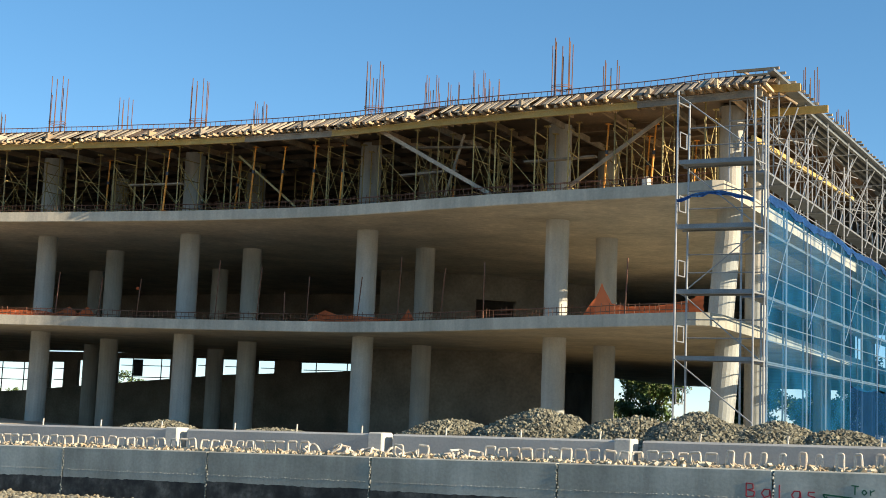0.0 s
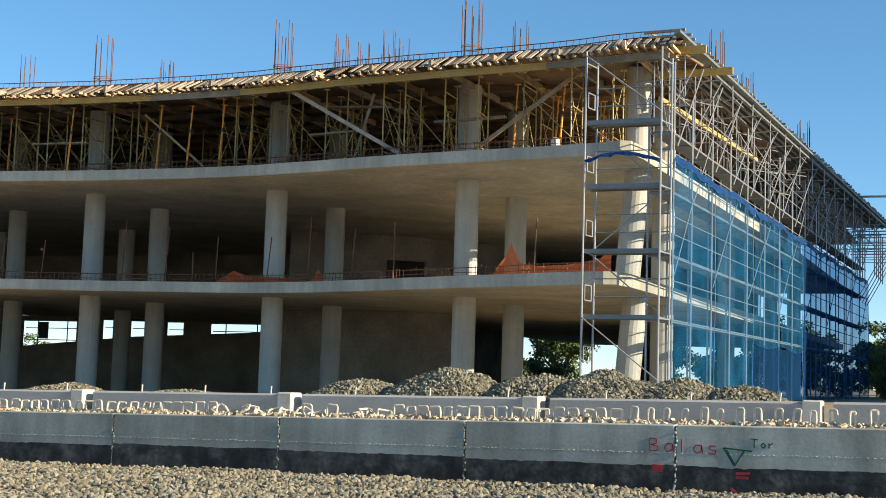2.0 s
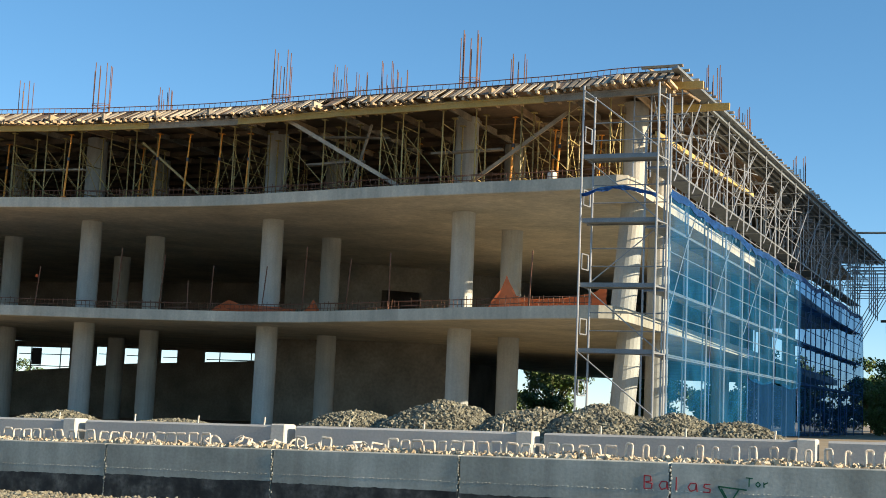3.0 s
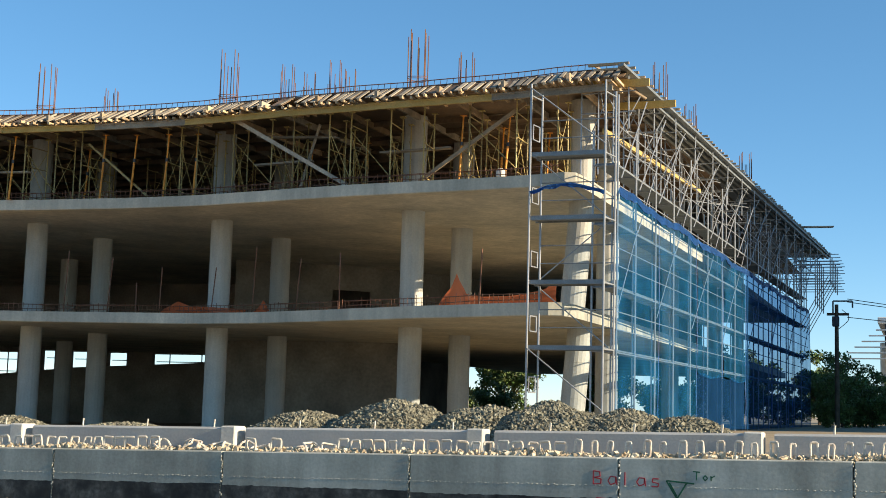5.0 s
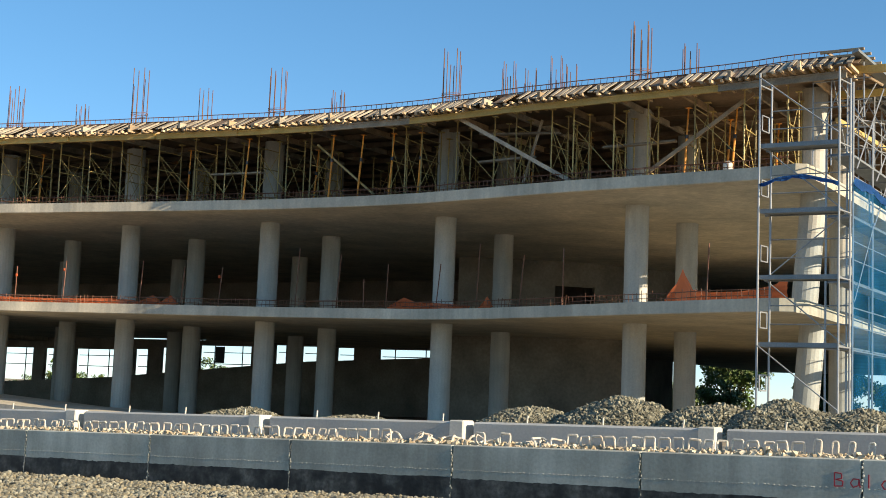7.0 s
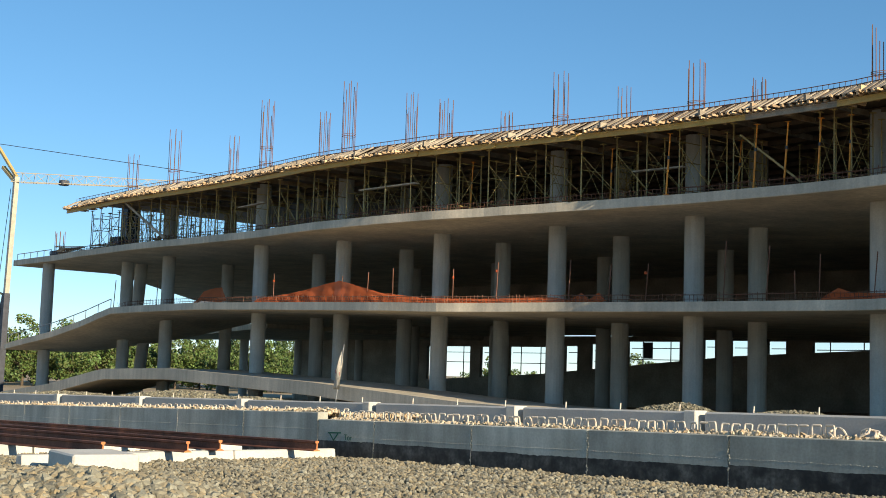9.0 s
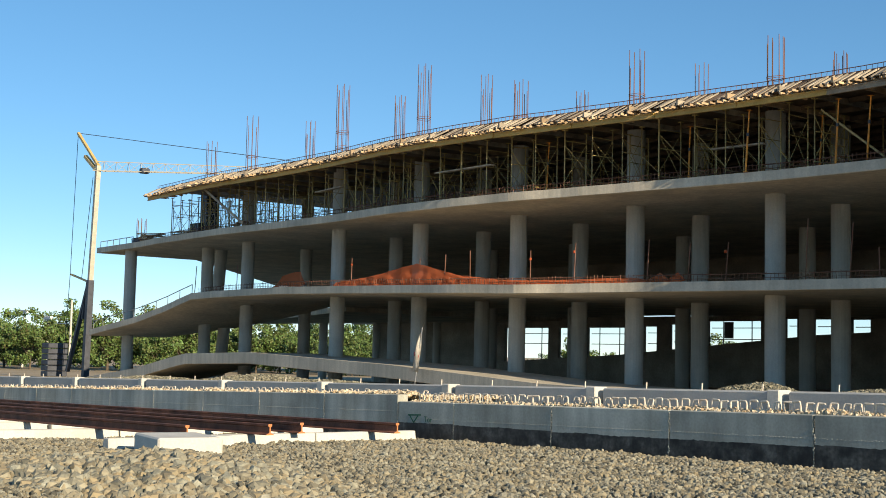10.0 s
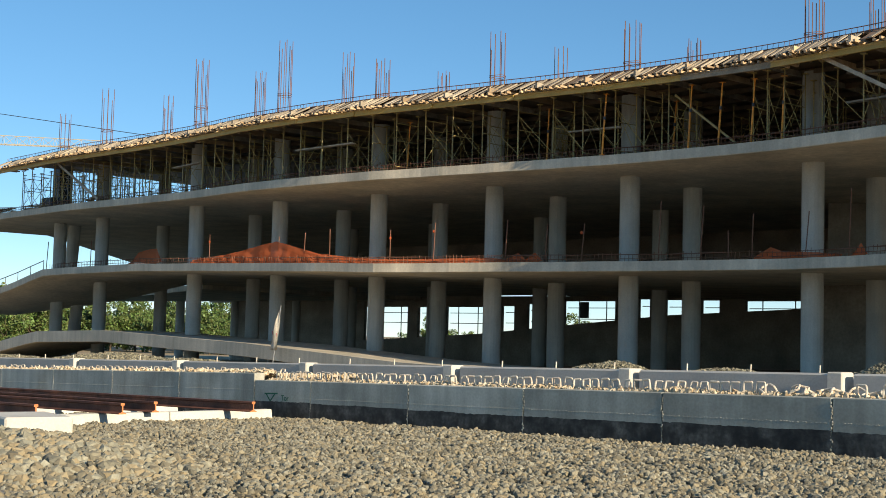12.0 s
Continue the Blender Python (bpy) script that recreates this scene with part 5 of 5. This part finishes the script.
def tree(seed, h, spread, leaves, label):
    rng = np.random.default_rng(seed)
    r = random.Random(seed)
    t = thing("tree", label, "tree", group="trees round the site")
    bm = bmesh.new()
    th = h * 0.22
    tube((0, 0, -0.3), (0.05, 0, th), 0.045 * h * 0.5, bm, 8, 0.03 * h * 0.5)
    tips = []
    for k in range(9):
        a = k * 2.4 + r.uniform(-0.3, 0.3)
        l = h * r.uniform(0.3, 0.5)
        p = Vector((0.05, 0, th * r.uniform(0.75, 1.05)))
        q = p + Vector((math.cos(a) * spread * r.uniform(0.35, 0.8), math.sin(a) * spread * r.uniform(0.35, 0.8), l))
        tube(p, q, 0.018 * h * 0.5, bm, 5, 0.006 * h)
        tips += [q, p.lerp(q, 0.65)]
    tips.append(Vector((0, 0, h * 0.9)))
    for k in range(5):
        tips.append(Vector((math.cos(k * 1.26) * spread * 0.5, math.sin(k * 1.26) * spread * 0.5, h * r.uniform(0.14, 0.3))))
    part("trunk", bm, BARK, t)
    centres, weights = [], []
    for p in tips:
        for _ in range(4):
            centres.append((p.x + r.gauss(0, spread * 0.16), p.y + r.gauss(0, spread * 0.16), p.z + r.gauss(0, h * 0.06)))
    centres = np.array(centres)
    idx = rng.integers(0, len(centres), leaves)
    d = rng.normal(size=(leaves, 3))
    d /= np.linalg.norm(d, axis=1)[:, None]
    c = centres[idx] + d * (rng.random((leaves, 1)) ** 0.5) * spread * np.array([0.20, 0.20, 0.17])
    u = rng.normal(size=(leaves, 3))
    u /= np.linalg.norm(u, axis=1)[:, None]
    w = np.cross(u, rng.normal(size=(leaves, 3)))
    w /= np.linalg.norm(w, axis=1)[:, None]
    s = rng.uniform(0.10, 0.22, (leaves, 1))
    v = np.stack([c - u * s, c + w * s * 0.6, c + u * s, c - w * s * 0.6], 1)
    ob = soup("crown", v.reshape(-1, 3), np.arange(leaves * 4).reshape(-1, 4), LEAF)
    ob.parent = t
    return t


kinds = [tree(1, 6.0, 3.2, 5200, "leafy green tree with a broad uneven crown"), tree(2, 7.5, 3.4, 6000, "tall leafy green tree with a ragged crown"), tree(3, 5.0, 3.0, 4600, "low bushy green tree with an uneven crown")]
spots = []
rng = random.Random(30)
for k in range(34):       # beyond the far end
    a = 54.5 + 0.52 * k
    r = rng.uniform(178, 200) + (24 if k % 2 else 0)
    spots.append((-r * math.sin(radians(a)), r * math.cos(radians(a)), rng.uniform(1.0, 1.4)))
for k in range(44):       # behind the building
    spots.append((-150 + 3.5 * k + rng.uniform(-1.2, 1.2), rng.uniform(101, 108) + 10 * (k % 2), rng.uniform(0.45, 0.7) + (0.12 if k < 26 else 0.38) * (k % 2)))
for x, y, s in ((-6.4, 104, 0.9), (-4.6, 88, 0.55), (-3.0, 86, 0.5), (-1.6, 82, 0.42), (0.2, 83, 0.40), (2.2, 82, 0.42), (4.6, 84, 0.45), (-4.0, 92, 0.6), (7.5, 82, 0.5), (-5.0, 98, 0.75), (-14, 99, 0.8), (-18, 100, 0.8), (-13, 102, 0.85), (-23, 100, 0.8), (-4.6, 82, 0.45), (-2.6, 84, 0.4)):
    spots.append((x, y, s))
for i, (x, y, s) in enumerate(spots):
    m = pose(x, y, yard_z(x, y) - 0.1, 0, 0, rng.uniform(0, 360)) @ Matrix.Scale(s, 4)
    ob = kinds[i % 3]
    if i >= 3:
        ob = copy_thing(ob, Matrix.Identity(4))
    ob.matrix_basis = m

# ---- paint marks on the wall ----


def writing(name, text, x, z, size, mat, shear=0.0):
    c = bpy.data.curves.new(name, "FONT")
    c.body, c.size, c.shear, c.extrude = text, size, shear, 0.002
    tmp = new(name, c)
    me = bpy.data.meshes.new_from_object(tmp.evaluated_get(bpy.context.evaluated_depsgraph_get()))
    bpy.data.objects.remove(tmp)
    me.materials.clear()
    me.materials.append(mat)
    ob = new(name, me)
    ob.parent = platform
    ob.matrix_basis = pose(x, WALL_Y - 0.004, z, 90, 0, 0)
    return ob


def strokes(name, lines, mat, r=0.012):
    bm = bmesh.new()
    for pts in lines:
        for (xa, za), (xb, zb) in zip(pts, pts[1:]):
            bar((xa, WALL_Y - 0.002, za), (xb, WALL_Y - 0.002, zb), 0.006, r * 1.6, bm)
    return part(name, bm, mat, platform)


def letters(x, z, w, h, forms, mat):
    """Hand-sprayed letters from single strokes on a unit square each."""
    for i, form in enumerate(forms):
        strokes("writing", [[(x + i * w * 1.35 + a * w, z + b * h) for a, b in line] for line in form], mat, 0.009)


A = [[(0.8, 0.6), (0.3, 0.62), (0.05, 0.3), (0.3, 0.0), (0.75, 0.15), (0.8, 0.6), (0.9, 0.0)]]
letters(-3.82, 0.56, 0.14, 0.17, [
    [[(0, 0), (0, 1), (0.6, 0.95), (0.65, 0.6), (0.1, 0.5), (0.75, 0.4), (0.7, 0.05), (0, 0)]], A, [[(0.3, 1.0), (0.3, 0.0)]], A,
    [[(0.75, 0.6), (0.2, 0.6), (0.15, 0.35), (0.75, 0.25), (0.7, 0.0), (0.1, 0.02)]]], RED)
letters(-2.50, 0.665, 0.075, 0.11, [
    [[(-0.2, 1.0), (1.0, 0.95)], [(0.4, 0.98), (0.35, 0.0)]], [[(0.5, 0.6), (0.1, 0.3), (0.5, 0.0), (0.9, 0.3), (0.5, 0.6)]], [[(0.1, 0.6), (0.15, 0.0)], [(0.15, 0.35), (0.8, 0.6)]]], GREEN)
strokes("paint_mark", [[(-2.86, 0.645), (-2.50, 0.62)], [(-2.86, 0.645), (-2.72, 0.42), (-2.60, 0.62)], [(-2.82, 0.62), (-2.72, 0.45)]], GREEN)
strokes("paint_mark", [[(-3.78, 0.375), (-3.64, 0.37)], [(-3.78, 0.345), (-3.64, 0.34)], [(-3.78, 0.315), (-3.64, 0.31)]], RED, 0.02)
strokes("paint_mark", [[(-2.70, 0.33), (-2.52, 0.34)], [(-2.70, 0.28), (-2.54, 0.28)], [(-2.76, 0.14), (-2.68, 0.08), (-2.76, 0.02)]], RED, 0.02)
strokes("paint_mark", [[(-22.65, 0.19), (-22.20, 0.21)], [(-22.6, 0.19), (-22.45, 0.04), (-22.3, 0.19)]], GREEN, 0.018)
writing("writing", "Tor", -22.08, 0.07, 0.17, GREEN)
